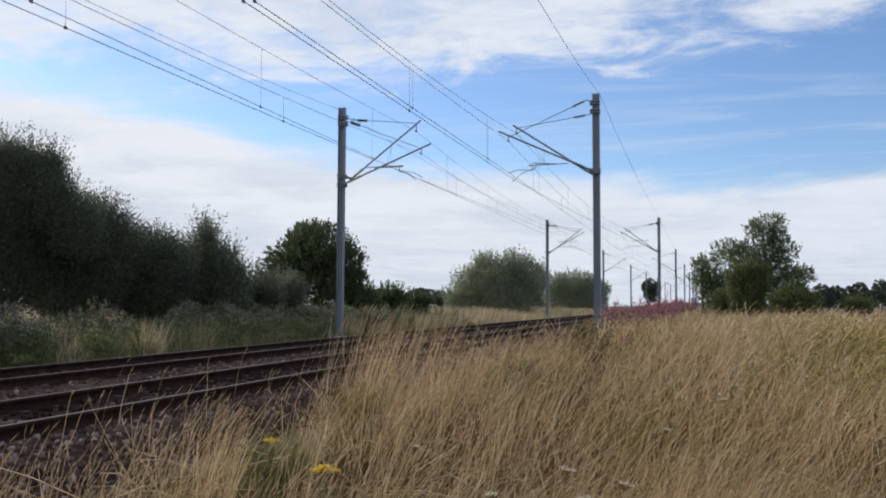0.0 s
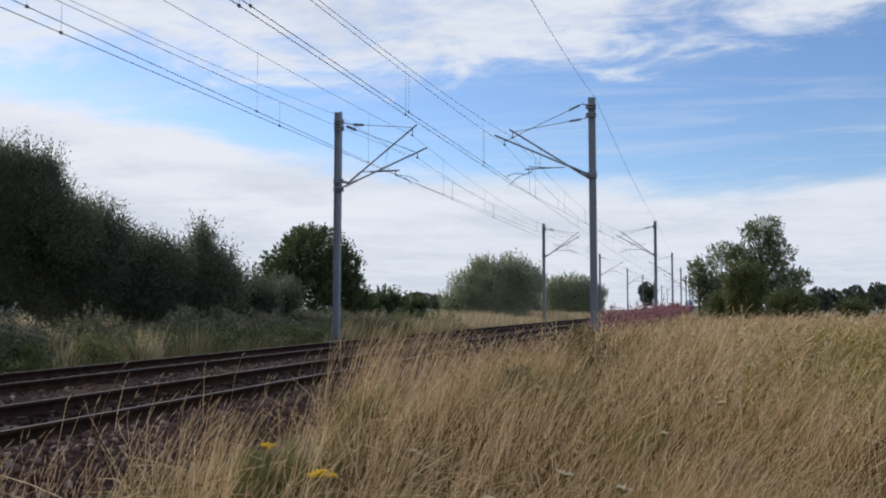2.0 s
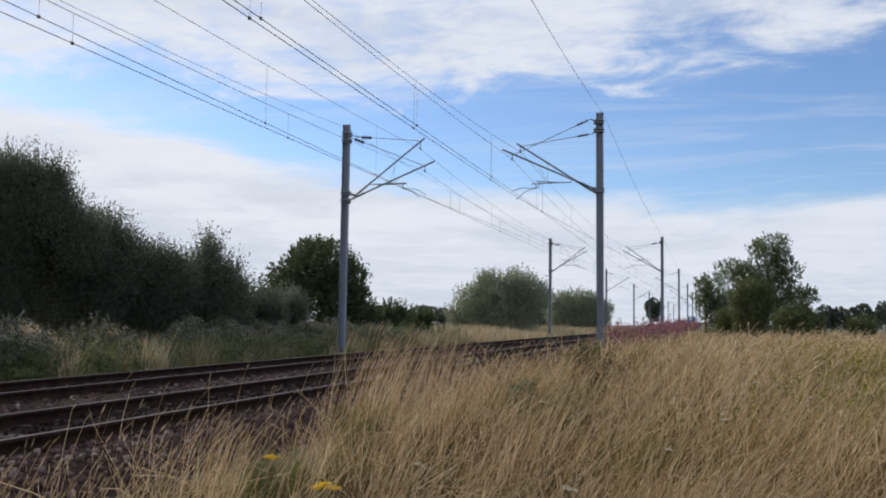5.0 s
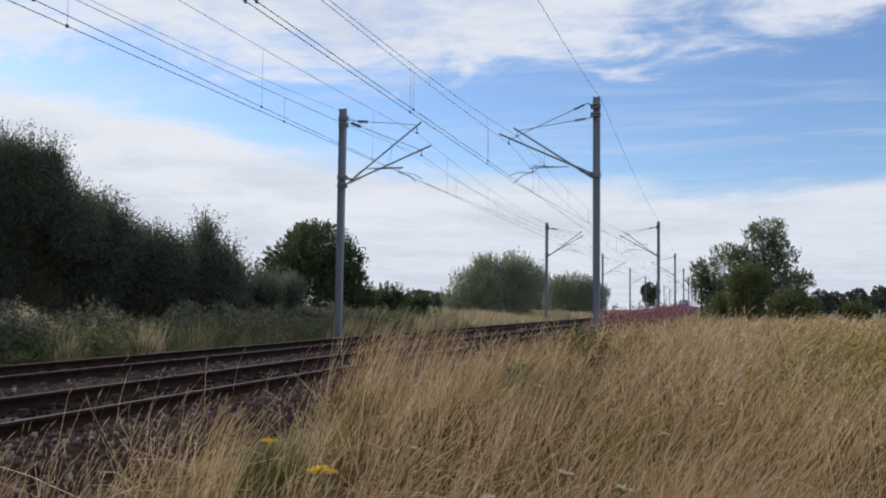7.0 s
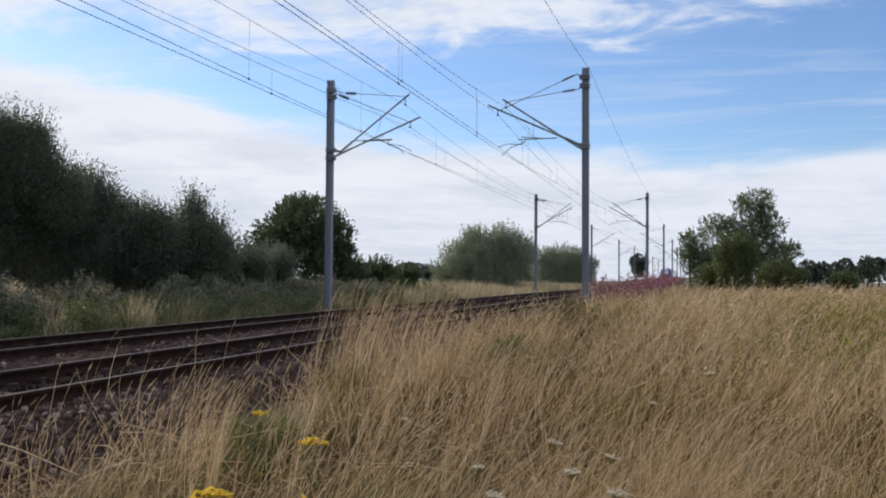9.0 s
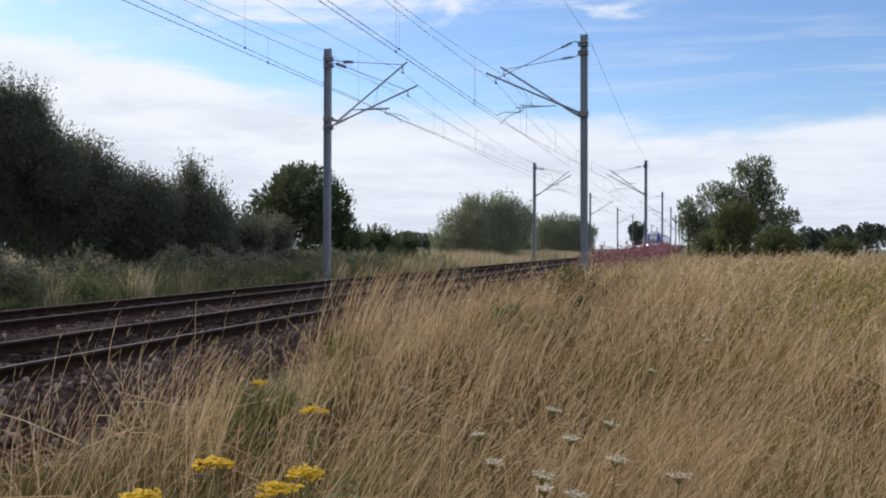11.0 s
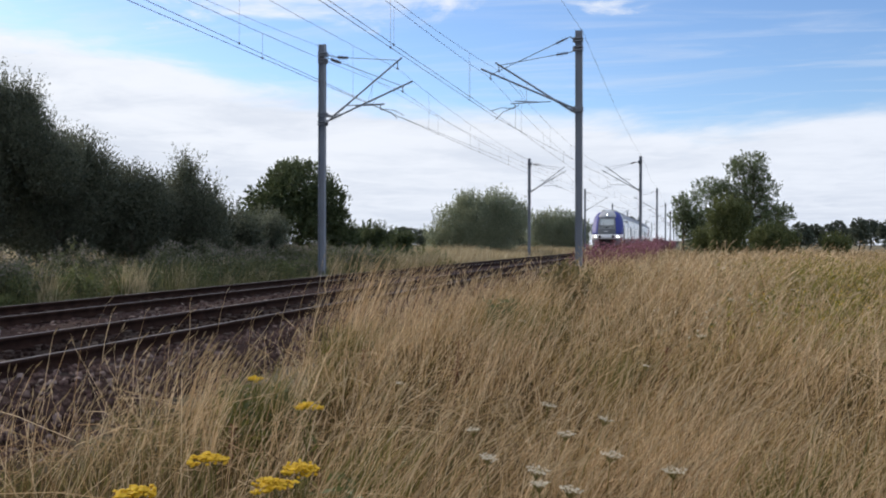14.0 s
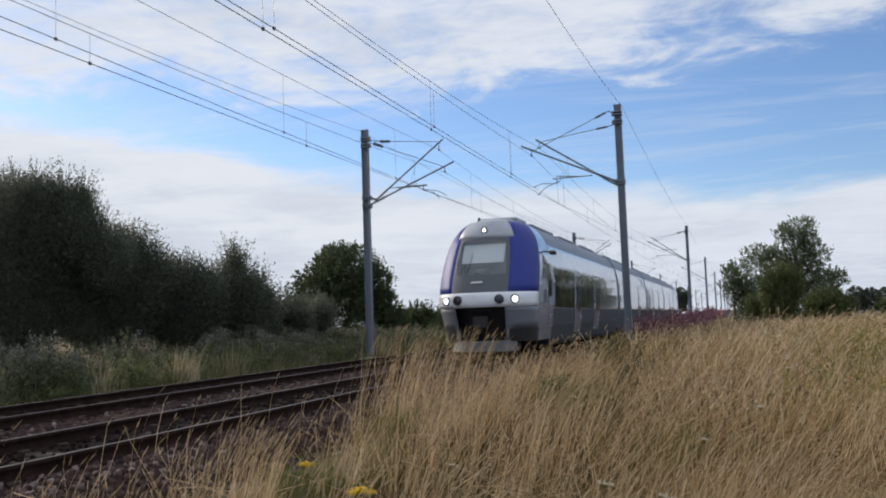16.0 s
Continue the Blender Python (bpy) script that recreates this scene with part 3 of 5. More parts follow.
def stalks(name, base, height, lean, rng, stem_w, head_l, head_w, mats):
    """Flowering grass stalks: a thin stem and a narrow two-vaned seed head that nods with the wind."""
    n = len(base)
    a = rng.uniform(0, math.pi, n)
    s = np.stack([np.cos(a), np.sin(a), np.zeros(n)], -1)
    q = np.stack([-np.sin(a), np.cos(a), np.zeros(n)], -1)
    mid = base + np.stack([lean[:, 0] * 0.4, lean[:, 1] * 0.4, height * 0.55], -1)
    top = base + np.stack([lean[:, 0], lean[:, 1], height], -1)
    d = top - mid
    d /= np.linalg.norm(d, axis=1)[:, None]
    d = d + np.stack([0.25 * np.ones(n), 0.05 * np.ones(n), -0.15 * np.ones(n)], -1)
    end = top + d * head_l[:, None]
    belly = top + d * (head_l * 0.4)[:, None]
    w, hw = s * (stem_w / 2)[:, None], (head_w / 2)[:, None]
    v = np.stack([base - w, base + w, mid - w, mid + w, top - w * 0.8, top + w * 0.8,
                  top, belly - s * hw, belly + s * hw, end, belly - q * hw, belly + q * hw], 1)
    f = np.array([(0, 1, 3, 2), (2, 3, 5, 4), (6, 7, 9, 8), (6, 10, 9, 11)])[None] + 12 * np.arange(n)[:, None, None]
    me = mesh_np(name, v.reshape(-1, 3), f.reshape(-1, 4))
    for m in mats:
        me.materials.append(m)
    idx = np.tile(np.array([0, 0, 1, 1], np.int32), n)
    me.polygons.foreach_set("material_index", idx)
    return me


LATTICE = np.random.default_rng(77).random((64, 64))


def lattice_noise(x, y):
    """Smooth noise of about one metre's grain, 0 to 1."""
    i, j = np.floor(x).astype(int), np.floor(y).astype(int)
    u, v = x - i, y - j
    u, v = u * u * (3 - 2 * u), v * v * (3 - 2 * v)
    g = lambda a, b: LATTICE[a % 64, b % 64]
    return (g(i, j) * (1 - u) + g(i + 1, j) * u) * (1 - v) + (g(i, j + 1) * (1 - u) + g(i + 1, j + 1) * u) * v


def patchy(x, y, s, seed=0.0):
    x, y = np.asarray(x, float), np.asarray(y, float)
    k = 0.65 * s
    f = 0.62 * lattice_noise(x * k + 7.3 * seed, y * k + 3.1 * seed) + 0.38 * lattice_noise(x * k * 2.3 + 11 + seed, y * k * 2.3 + 5 * seed)
    return np.clip(0.5 + (f - 0.5) * 1.5, 0, 1)


def verge_points(n, rng, near, far, power=1.0, wide=0.12):
    """Points over the verge on the camera's side of the line, thinning with distance."""
    r = near * (far / near) ** (rng.random(n) ** power)
    b = np.radians(np.where(rng.random(n) < wide, rng.uniform(-75, 75, n), rng.uniform(-46, 15, n)))
    x, y = r * np.sin(b), r * np.cos(b)
    u = x - bend(y)
    edge = -4.50 + 0.30 * smooth(7.0, 9.5, y) + 0.30 * np.sin(y * 0.9) + 0.25 * np.sin(y * 2.3)
    keep = (u > edge) & (y > 0.4)
    return x[keep], y[keep], r[keep], (u - edge)[keep]


def wind(h, rng, k=0.36, spread=0.26):
    """Tips blown towards +x."""
    n = len(h)
    return np.stack([h * rng.normal(k, spread, n), h * rng.normal(-0.05, spread, n)], -1)


def stuff(name, me, label, category):
    return tagged(new(name, me), label, category, kind="stuff")


def clumped(n, per, rng, near, far, tight):
    """Points gathered into tussocks; also the offset of each from its tussock's middle."""
    x, y, r, e = verge_points(n // per, rng, near, far)
    m = len(x)
    off = rng.normal(0, 1, (m, per, 2)) * (tight * np.maximum(1, r / 6))[:, None, None]
    x2, y2 = (x[:, None] + off[..., 0]).ravel(), (y[:, None] + off[..., 1]).ravel()
    size = np.repeat(rng.uniform(0.4, 1.35, m), per)
    blow = np.repeat(rng.normal(0, 0.36, (m, 2)), per, 0)
    return x2, y2, np.repeat(r, per), np.repeat(e, per), off.reshape(-1, 2), size, blow


def sward(x, y, r, e):
    """How tall the grass stands: short by the ballast near the camera, tall further along."""
    reach = 1.8 - 0.4 * smooth(7.5, 11.5, y)
    return (0.40 - 0.12 * smooth(7, 10, y) + (0.60 + 0.12 * smooth(7, 10, y)) * smooth(0.45 * smooth(7.5, 9.5, y), reach, e)) * (0.86 + 0.16 * smooth(7, 12, r) - 0.20 * smooth(13, 24, r) - 0.10 * smooth(25, 50, r)) * (0.62 + 0.66 * patchy(x, y, 1.0))


CLEARINGS = ((-2.1, 11.5, 0.75), (-1.65, 14.2, 0.60), (-3.8, 10.1, 0.45), (-1.15, 3.0, 0.45), (-2.6, 6.2, 0.5), (1.6, 13.5, 0.8), (0.4, 4.3, 0.35))


def open_sward(x, y, r):
    """Chance that straw stands here: thick drifts, thin lanes, clearings round the green plants."""
    p = 0.14 + 0.95 * smooth(0.34, 0.68, patchy(x, y, 2.3, 6.0)) * (0.40 + 0.60 * smooth(0.25, 0.6, patchy(x, y, 0.7, 9.0)))
    p = p + (0.55 - 0.4 * p) * smooth(10, 24, r)
    for cx, cy, rad in CLEARINGS:
        p = p * (0.12 + 0.88 * smooth(rad * 0.6, rad * 1.3, np.hypot(x - cx, y - cy)))
    return p


def grow_verge():
    rng = np.random.default_rng(11)
    straw = "tall sun-bleached straw-coloured grass leaning in the wind"
    # under-storey of short dull blades, their colour darkened for the shaded gaps
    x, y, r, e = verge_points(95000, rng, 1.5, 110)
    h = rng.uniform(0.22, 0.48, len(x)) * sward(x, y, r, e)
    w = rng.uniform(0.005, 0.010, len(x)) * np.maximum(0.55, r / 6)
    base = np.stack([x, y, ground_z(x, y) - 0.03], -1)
    stuff("short_grass", blades("short_grass", base, h, w, wind(h, rng, 0.2, 0.5), M_UNDER_GRASS, rng), "matted brown and olive grass, coloured darker for shade at the foot of the straw", "grass")
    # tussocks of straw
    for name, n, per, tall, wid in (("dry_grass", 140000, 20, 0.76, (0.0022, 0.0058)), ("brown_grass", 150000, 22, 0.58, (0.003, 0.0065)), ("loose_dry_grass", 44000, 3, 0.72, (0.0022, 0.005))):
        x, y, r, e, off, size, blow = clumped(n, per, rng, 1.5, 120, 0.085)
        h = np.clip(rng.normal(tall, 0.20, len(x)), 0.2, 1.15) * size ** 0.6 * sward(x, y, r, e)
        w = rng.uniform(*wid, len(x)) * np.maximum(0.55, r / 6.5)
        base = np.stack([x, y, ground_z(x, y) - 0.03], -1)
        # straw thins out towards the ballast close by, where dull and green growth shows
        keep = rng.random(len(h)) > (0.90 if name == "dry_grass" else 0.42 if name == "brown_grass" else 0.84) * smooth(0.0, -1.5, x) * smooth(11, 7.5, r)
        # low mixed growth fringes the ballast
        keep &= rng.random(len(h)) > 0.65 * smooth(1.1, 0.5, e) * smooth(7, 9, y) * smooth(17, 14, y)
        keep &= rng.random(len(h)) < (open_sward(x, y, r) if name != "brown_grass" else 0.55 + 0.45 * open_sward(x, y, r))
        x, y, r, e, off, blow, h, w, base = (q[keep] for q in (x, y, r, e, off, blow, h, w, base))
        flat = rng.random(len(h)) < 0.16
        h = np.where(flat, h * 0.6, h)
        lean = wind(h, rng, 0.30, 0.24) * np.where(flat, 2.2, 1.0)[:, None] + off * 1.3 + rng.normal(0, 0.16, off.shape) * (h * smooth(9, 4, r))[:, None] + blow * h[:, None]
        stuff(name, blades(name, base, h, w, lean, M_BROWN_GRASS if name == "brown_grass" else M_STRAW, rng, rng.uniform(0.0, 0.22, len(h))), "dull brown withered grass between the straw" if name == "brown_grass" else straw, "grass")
    # green growth in patches
    x, y, r, e, off, size, blow = clumped(120000, 30, rng, 1.5, 90, 0.09)
    k = np.repeat(rng.random(len(x) // 30), 30) < np.clip(patchy(x, y, 0.55, 2.0) * 1.6 - 0.55 + 0.12 * smooth(-0.3, -1.6, x) * smooth(12, 8, r) + 0.55 * smooth(2.5, 6.5, np.degrees(np.arctan2(x, y))) * smooth(8, 11, r) + 0.30 * smooth(4.5, 2.5, r), 0.05, 0.85)
    x, y, r, e, off = x[k], y[k], r[k], e[k], off[k]
    h = rng.uniform(0.3, 0.62, len(x)) * sward(x, y, r, e)
    base = np.stack([x, y, ground_z(x, y) - 0.03], -1)
    stuff("green_grass", blades("green_grass", base, h, rng.uniform(0.005, 0.010, len(x)) * np.maximum(0.5, r / 6.5), wind(h, rng, 0.25, 0.25) + off * 1.5, M_GREENGRASS, rng, 0.05),
          "olive-green grass growing up through the straw", "grass")
    # flowering stalks that stand above the rest, in drifts
    x, y, r, e, off, size, blow = clumped(56000, 8, rng, 1.6, 90, 0.12)
    k = np.repeat(rng.random(len(x) // 8), 8) < np.clip(1.7 * patchy(x, y, 1.1, 4.0) - 0.25, 0.08, 1) * (1 - 0.80 * smooth(0.0, -1.4, x) * smooth(10.5, 7.5, r)) * (1 - 0.20 * smooth(5, 3, r))
    x, y, r, e, off, blow = x[k], y[k], r[k], e[k], off[k], blow[k]
    h = np.clip(rng.normal(0.90, 0.13, len(x)), 0.3, 1.2) * np.maximum(sward(x, y, r, e), 0.32 + 0.2 * smooth(7, 11, y))
    base = np.stack([x, y, ground_z(x, y) - 0.02], -1)
    g = np.maximum(0.6, r / 6)
    me = stalks("seeding_grass", base, h, wind(h, rng, 0.36, 0.20) + off + blow * 0.6 * h[:, None], rng, 0.0034 * g, rng.uniform(0.07, 0.15, len(x)), 0.0085 * g ** 0.9, (M_STALK, M_HEAD))
    stuff("seeding_grass", me, "pale ripe grass stalks with nodding seed heads", "grass")
    # fallen stalks lying across the sward
    x, y, r, e = verge_points(1500, rng, 1.8, 16)
    n = len(x)
    a, ln = rng.uniform(0, 6.28, n), rng.uniform(0.2, 0.65, n)
    z = ground_z(x, y) + rng.uniform(0.25, 0.62, n) * sward(x, y, r, e)
    p = np.stack([x, y, z], -1)
    d = np.stack([np.cos(a), np.sin(a), rng.normal(0.15, 0.25, n)], -1) * ln[:, None]
    w = np.stack([np.zeros(n), np.zeros(n), rng.uniform(0.0014, 0.0024, n) * np.maximum(0.5, r / 6)], -1)
    bow = np.stack([np.zeros(n), np.zeros(n), ln * rng.uniform(0.02, 0.14, n)], -1)
    v = np.stack([p - w, p + w, p + d / 2 + bow - w, p + d / 2 + bow + w, p + d - w, p + d + w], 1)
    f = np.array([(0, 1, 3, 2), (2, 3, 5, 4)])[None] + 6 * np.arange(n)[:, None, None]
    me = mesh_np("fallen_stalks", v.reshape(-1, 3), f.reshape(-1, 4))
    me.materials.append(M_STALK)
    stuff("fallen_stalks", me, "bleached fallen grass stalks lying across the sward", "grass")
    # the sward goes on beside and behind the camera
    n = 26000
    x, y = rng.uniform(-4.0, 14, n), rng.uniform(-12, 14, n)
    k = (np.hypot(x, y) > 1.3) & ((np.abs(np.degrees(np.arctan2(x, y)) + 15) > 31) | (y < 0.4))
    x, y = x[k], y[k]
    h = rng.normal(0.62, 0.15, len(x)) * (0.7 + 0.6 * patchy(x, y, 0.9))
    base = np.stack([x, y, ground_z(x, y) - 0.03], -1)
    stuff("meadow_grass", blades("meadow_grass", base, h, rng.uniform(0.008, 0.016, len(x)), wind(h, rng), M_STRAW, rng), "straw-coloured meadow grass beside the line", "grass")
    # scattered dry tufts that have crept into the ballast
    n = 800
    y = rng.uniform(4, 26, n)
    u = -4.2 - rng.exponential(0.45, n)
    k = (u > -6.0) & (rng.random(n) < patchy(u * 3, y, 1.4))
    x, y = (u + bend(y))[k], y[k]
    h = rng.uniform(0.3, 0.75, len(x))
    base = np.stack([x, y, np.interp(x - bend(y), [-5.85, -5.0, -4.1], [-0.2, -0.31, -0.6]) + rise(y)], -1)
    me = stalks("ballast_grass", base, h, wind(h, rng, 0.3, 0.15), rng, np.full(len(x), 0.004), rng.uniform(0.08, 0.15, len(x)), np.full(len(x), 0.012), (M_STALK, M_HEAD))
    stuff("ballast_grass", me, "thin dry grass stalks rooted at the edge of the ballast", "grass")


def tuft_mesh(seed, n, height, spread, mats, green=False):
    rng = np.random.default_rng(seed)
    base = np.stack([rng.normal(0, spread, n), rng.normal(0, spread, n), np.zeros(n)], -1)
    h = np.clip(rng.normal(height, height * 0.13, n), 0.3, 1.5)
    if green:
        return blades("grass_tuft", base, h, rng.uniform(0.007, 0.013, n), wind(h, rng, 0.3, 0.3), mats[0], rng, 0.05)
    return stalks("grass_tuft", base, h, wind(h, rng, 0.30, 0.09), rng, np.full(n, 0.0040), rng.uniform(0.09, 0.16, n), rng.uniform(0.007, 0.012, n), mats)


SWAYING = []


def plant_tufts():
    rng = random.Random(5)
    protos = {k: [tuft_mesh(s, 22, k, 0.14, (M_STALK, M_HEAD)) for s in range(4)] for k in (0.70, 0.88, 1.22)}
    green = [tuft_mesh(20 + s, 150, 0.74, 0.15, (M_GREENGRASS,), True) for s in range(2)]
    spots = [(rng.uniform(-4.3, -3.5), rng.uniform(9.5, 13), 1.22) for _ in range(14)]
    spots += [(rng.uniform(-4.0, -2.2), rng.uniform(3.2, 6.5), 0.70) for _ in range(5)]
    spots += [(rng.uniform(-3.2, 1.2), rng.uniform(5, 14), 0.88) for _ in range(26)]
    spots += [(rng.uniform(-1.4, 0.8), rng.uniform(3.0, 5.5), 0.70) for _ in range(6)]
    for x, y, s in spots:
        ob = new("grass_tuft", protos[s][rng.randrange(4)])
        ob.matrix_basis = pose(x, y, float(ground_z(x, y)) - 0.02)
        tagged(ob, "tuft of tall ripe grass stalks swaying on the verge", "grass tuft", "swaying grass tufts")
        SWAYING.append((ob, x, y, rng.uniform(0, 6.28), rng.uniform(1.8, 3.4)))
    for x, y in ((-2.2, 11.6), (-2.5, 12.3), (-1.9, 12.0), (-2.0, 11.2), (-2.35, 11.9), (-3.9, 10.3), (-3.7, 9.9), (-3.1, 6.3), (2.0, 15.0), (2.4, 16.4), (1.5, 14.2), (-1.6, 4.4), (0.5, 4.6), (-0.6, 8.5)):
        ob = new("green_tuft", green[rng.randrange(2)])
        ob.matrix_basis = pose(x, y, float(ground_z(x, y)) - 0.02, 0, 0, rng.uniform(-20, 20))
        tagged(ob, "fresh green grass tussock among the straw", "grass tuft", "green tussocks")
        SWAYING.append((ob, x, y, rng.uniform(0, 6.28), rng.uniform(1.0, 2.0)))


def scatter_quads(name, centre, axis, length, width, rng, mat):
    """Leaf diamonds: each a small kite from its centre along its axis."""
    n = len(centre)
    ref = rng.normal(0, 1, (n, 3))
    s = np.cross(axis, ref)
    s /= np.linalg.norm(s, axis=1)[:, None] + 1e-9
    l, w = length[:, None], width[:, None]
    v = np.stack([centre - axis * l / 2, centre + s * w / 2 + axis * l * 0.05, centre + axis * l / 2, centre - s * w / 2 + axis * l * 0.05], 1)
    f = np.arange(4 * n).reshape(n, 4)
    me = mesh_np(name, v.reshape(-1, 3), f)
    me.materials.append(mat)
    return me


def limb(bm, rng, start, end, r0, r1, bow=0.25, sides=7):
    a, b = Vector(start), Vector(end)
    off = Vector((rng.normal(0, bow), rng.normal(0, bow), 0)) * (b - a).length * 0.3
    pts = [a.lerp(b, t) + off * math.sin(math.pi * t) for t in (0, 0.25, 0.5, 0.75, 1)]
    tube(bm, pts, [r0 + (r1 - r0) * t for t in (0, 0.25, 0.5, 0.75, 1)], sides)
    return pts


def build_tree(x, y, top, lobes, leaf, mat, label, seed, dense=1.0, upright=0.3, group="trees beside the line", name="tree", clump=0.21):
    """A tree whose crown fills lobes (dx, dy, z, rx, ry, rz) round its foot; top: only to scale the trunk."""
    rng = np.random.default_rng(seed)
    z0 = float(ground_z(x, y))
    tree = new(name)
    tree.matrix_basis = pose(x, y, z0)
    tagged(tree, label, "tree" if name == "tree" else "bush", group)
    h = top - z0
    bm = bmesh.new()
    lean = rng.normal(0, 0.05 * h, 2)
    fork = (lean[0], lean[1], h * 0.34)
    limb(bm, rng, (0, 0, -0.2), fork, 0.032 * h, 0.020 * h)
    cs, axes = [], []
    for dx, dy, z, rx, ry, rz in lobes:
        c = np.array([dx, dy, z - z0])
        pts = limb(bm, rng, fork, c + np.array([0, 0, rz * 0.4]), 0.016 * h, 0.004 * h, 0.4, 6)
        for _ in range(4):
            d = rng.normal(0, 1, 3)
            d /= np.linalg.norm(d)
            limb(bm, rng, pts[rng.integers(1, 4)], c + d * np.array([rx, ry, rz]) * 0.85, 0.006 * h, 0.0015 * h, 0.4, 5)
        # clumps, thicker towards the outside, cut with gaps
        area = 4.2 * (rx * ry + rx * rz + ry * rz) / 3 * 3.0
        n_leaf = int(dense * area * 1.5 / (leaf * leaf * 0.24))
        per = 22
        m = max(n_leaf // per, 6)
        d = rng.normal(0, 1, (m, 3))
        d /= np.linalg.norm(d, axis=1)[:, None]
        rad = rng.random(m) ** 0.38 * (1 + 0.22 * np.sin(3.1 * d[:, 0] + seed) * np.sin(2.7 * d[:, 2] + 1 + seed) + rng.normal(0, 0.07, m))
        p = c + d * rad[:, None] * np.array([rx, ry, rz])
        p[:, 2] = np.maximum(p[:, 2], 0.15)
        size = clump * (0.6 + 0.8 * rng.random(m)) * max(min(rx, rz), 0.5) ** 0.5
        q = p[:, None] + np.clip(rng.normal(0, 1, (m, per, 3)), -1.5, 1.5) * size[:, None, None] * np.array([1, 1, 0.7 + upright])
        out = np.repeat(d[:, None], per, 1) + rng.normal(0, 0.7, (m, per, 3)) + np.array([0, 0, upright * 1.6])
        cs.append(q.reshape(-1, 3)), axes.append(out.reshape(-1, 3))
        # sprigs that break the outline
        k = max(int(60 * dense * max(1, min(rx, rz))), 6)
        d2 = rng.normal(0, 1, (k, 3))
        d2[:, 2] = np.abs(d2[:, 2]) + 0.3 * upright
        d2 /= np.linalg.norm(d2, axis=1)[:, None]
        s0 = c + d2 * np.array([rx, ry, rz]) * 0.95
        ln = rng.uniform(0.1, 0.5, k) * (0.5 + upright)
        t = rng.random((k, 12))
        go = d2 + np.array([0, 0, 0.5 + upright])
        go /= np.linalg.norm(go, axis=1)[:, None]
        q = s0[:, None] + go[:, None] * (t * ln[:, None])[..., None] * 1.8 + rng.normal(0, 0.03, (k, 12, 3))
        cs.append(q.reshape(-1, 3)), axes.append((go[:, None] + rng.normal(0, 0.5, (k, 12, 3))).reshape(-1, 3))
    part("trunk", bm, M_BARK, tree, "rough brown trunk and limbs", True)
    c, a = np.concatenate(cs), np.concatenate(axes)
    a /= np.linalg.norm(a, axis=1)[:, None]
    l = leaf * rng.uniform(0.7, 1.35, len(c))
    crown = new("crown", scatter_quads("crown", c, a, l, l * 0.42, rng, mat))
    crown.parent = tree
    return tree


def lobe_heap(rng, half, z0, z1, depth, n):
    """Lobes heaped into a rounded crown between two heights."""
    out = [(0, 0, z0 + (z1 - z0) * 0.52, half * 0.66, depth * 0.66, (z1 - z0) * 0.44)]
    for _ in range(n):
        a, k = rng.uniform(0, 6.28), rng.uniform(0.35, 0.68)
        r = rng.uniform(0.30, 0.46)
        zz = rng.uniform(z0 + (z1 - z0) * 0.25, z1 - (z1 - z0) * (0.18 + 0.32 * k))
        out.append((half * k * math.cos(a), depth * k * math.sin(a), zz, half * r, depth * r, (z1 - z0) * rng.uniform(0.2, 0.3)))
    return out


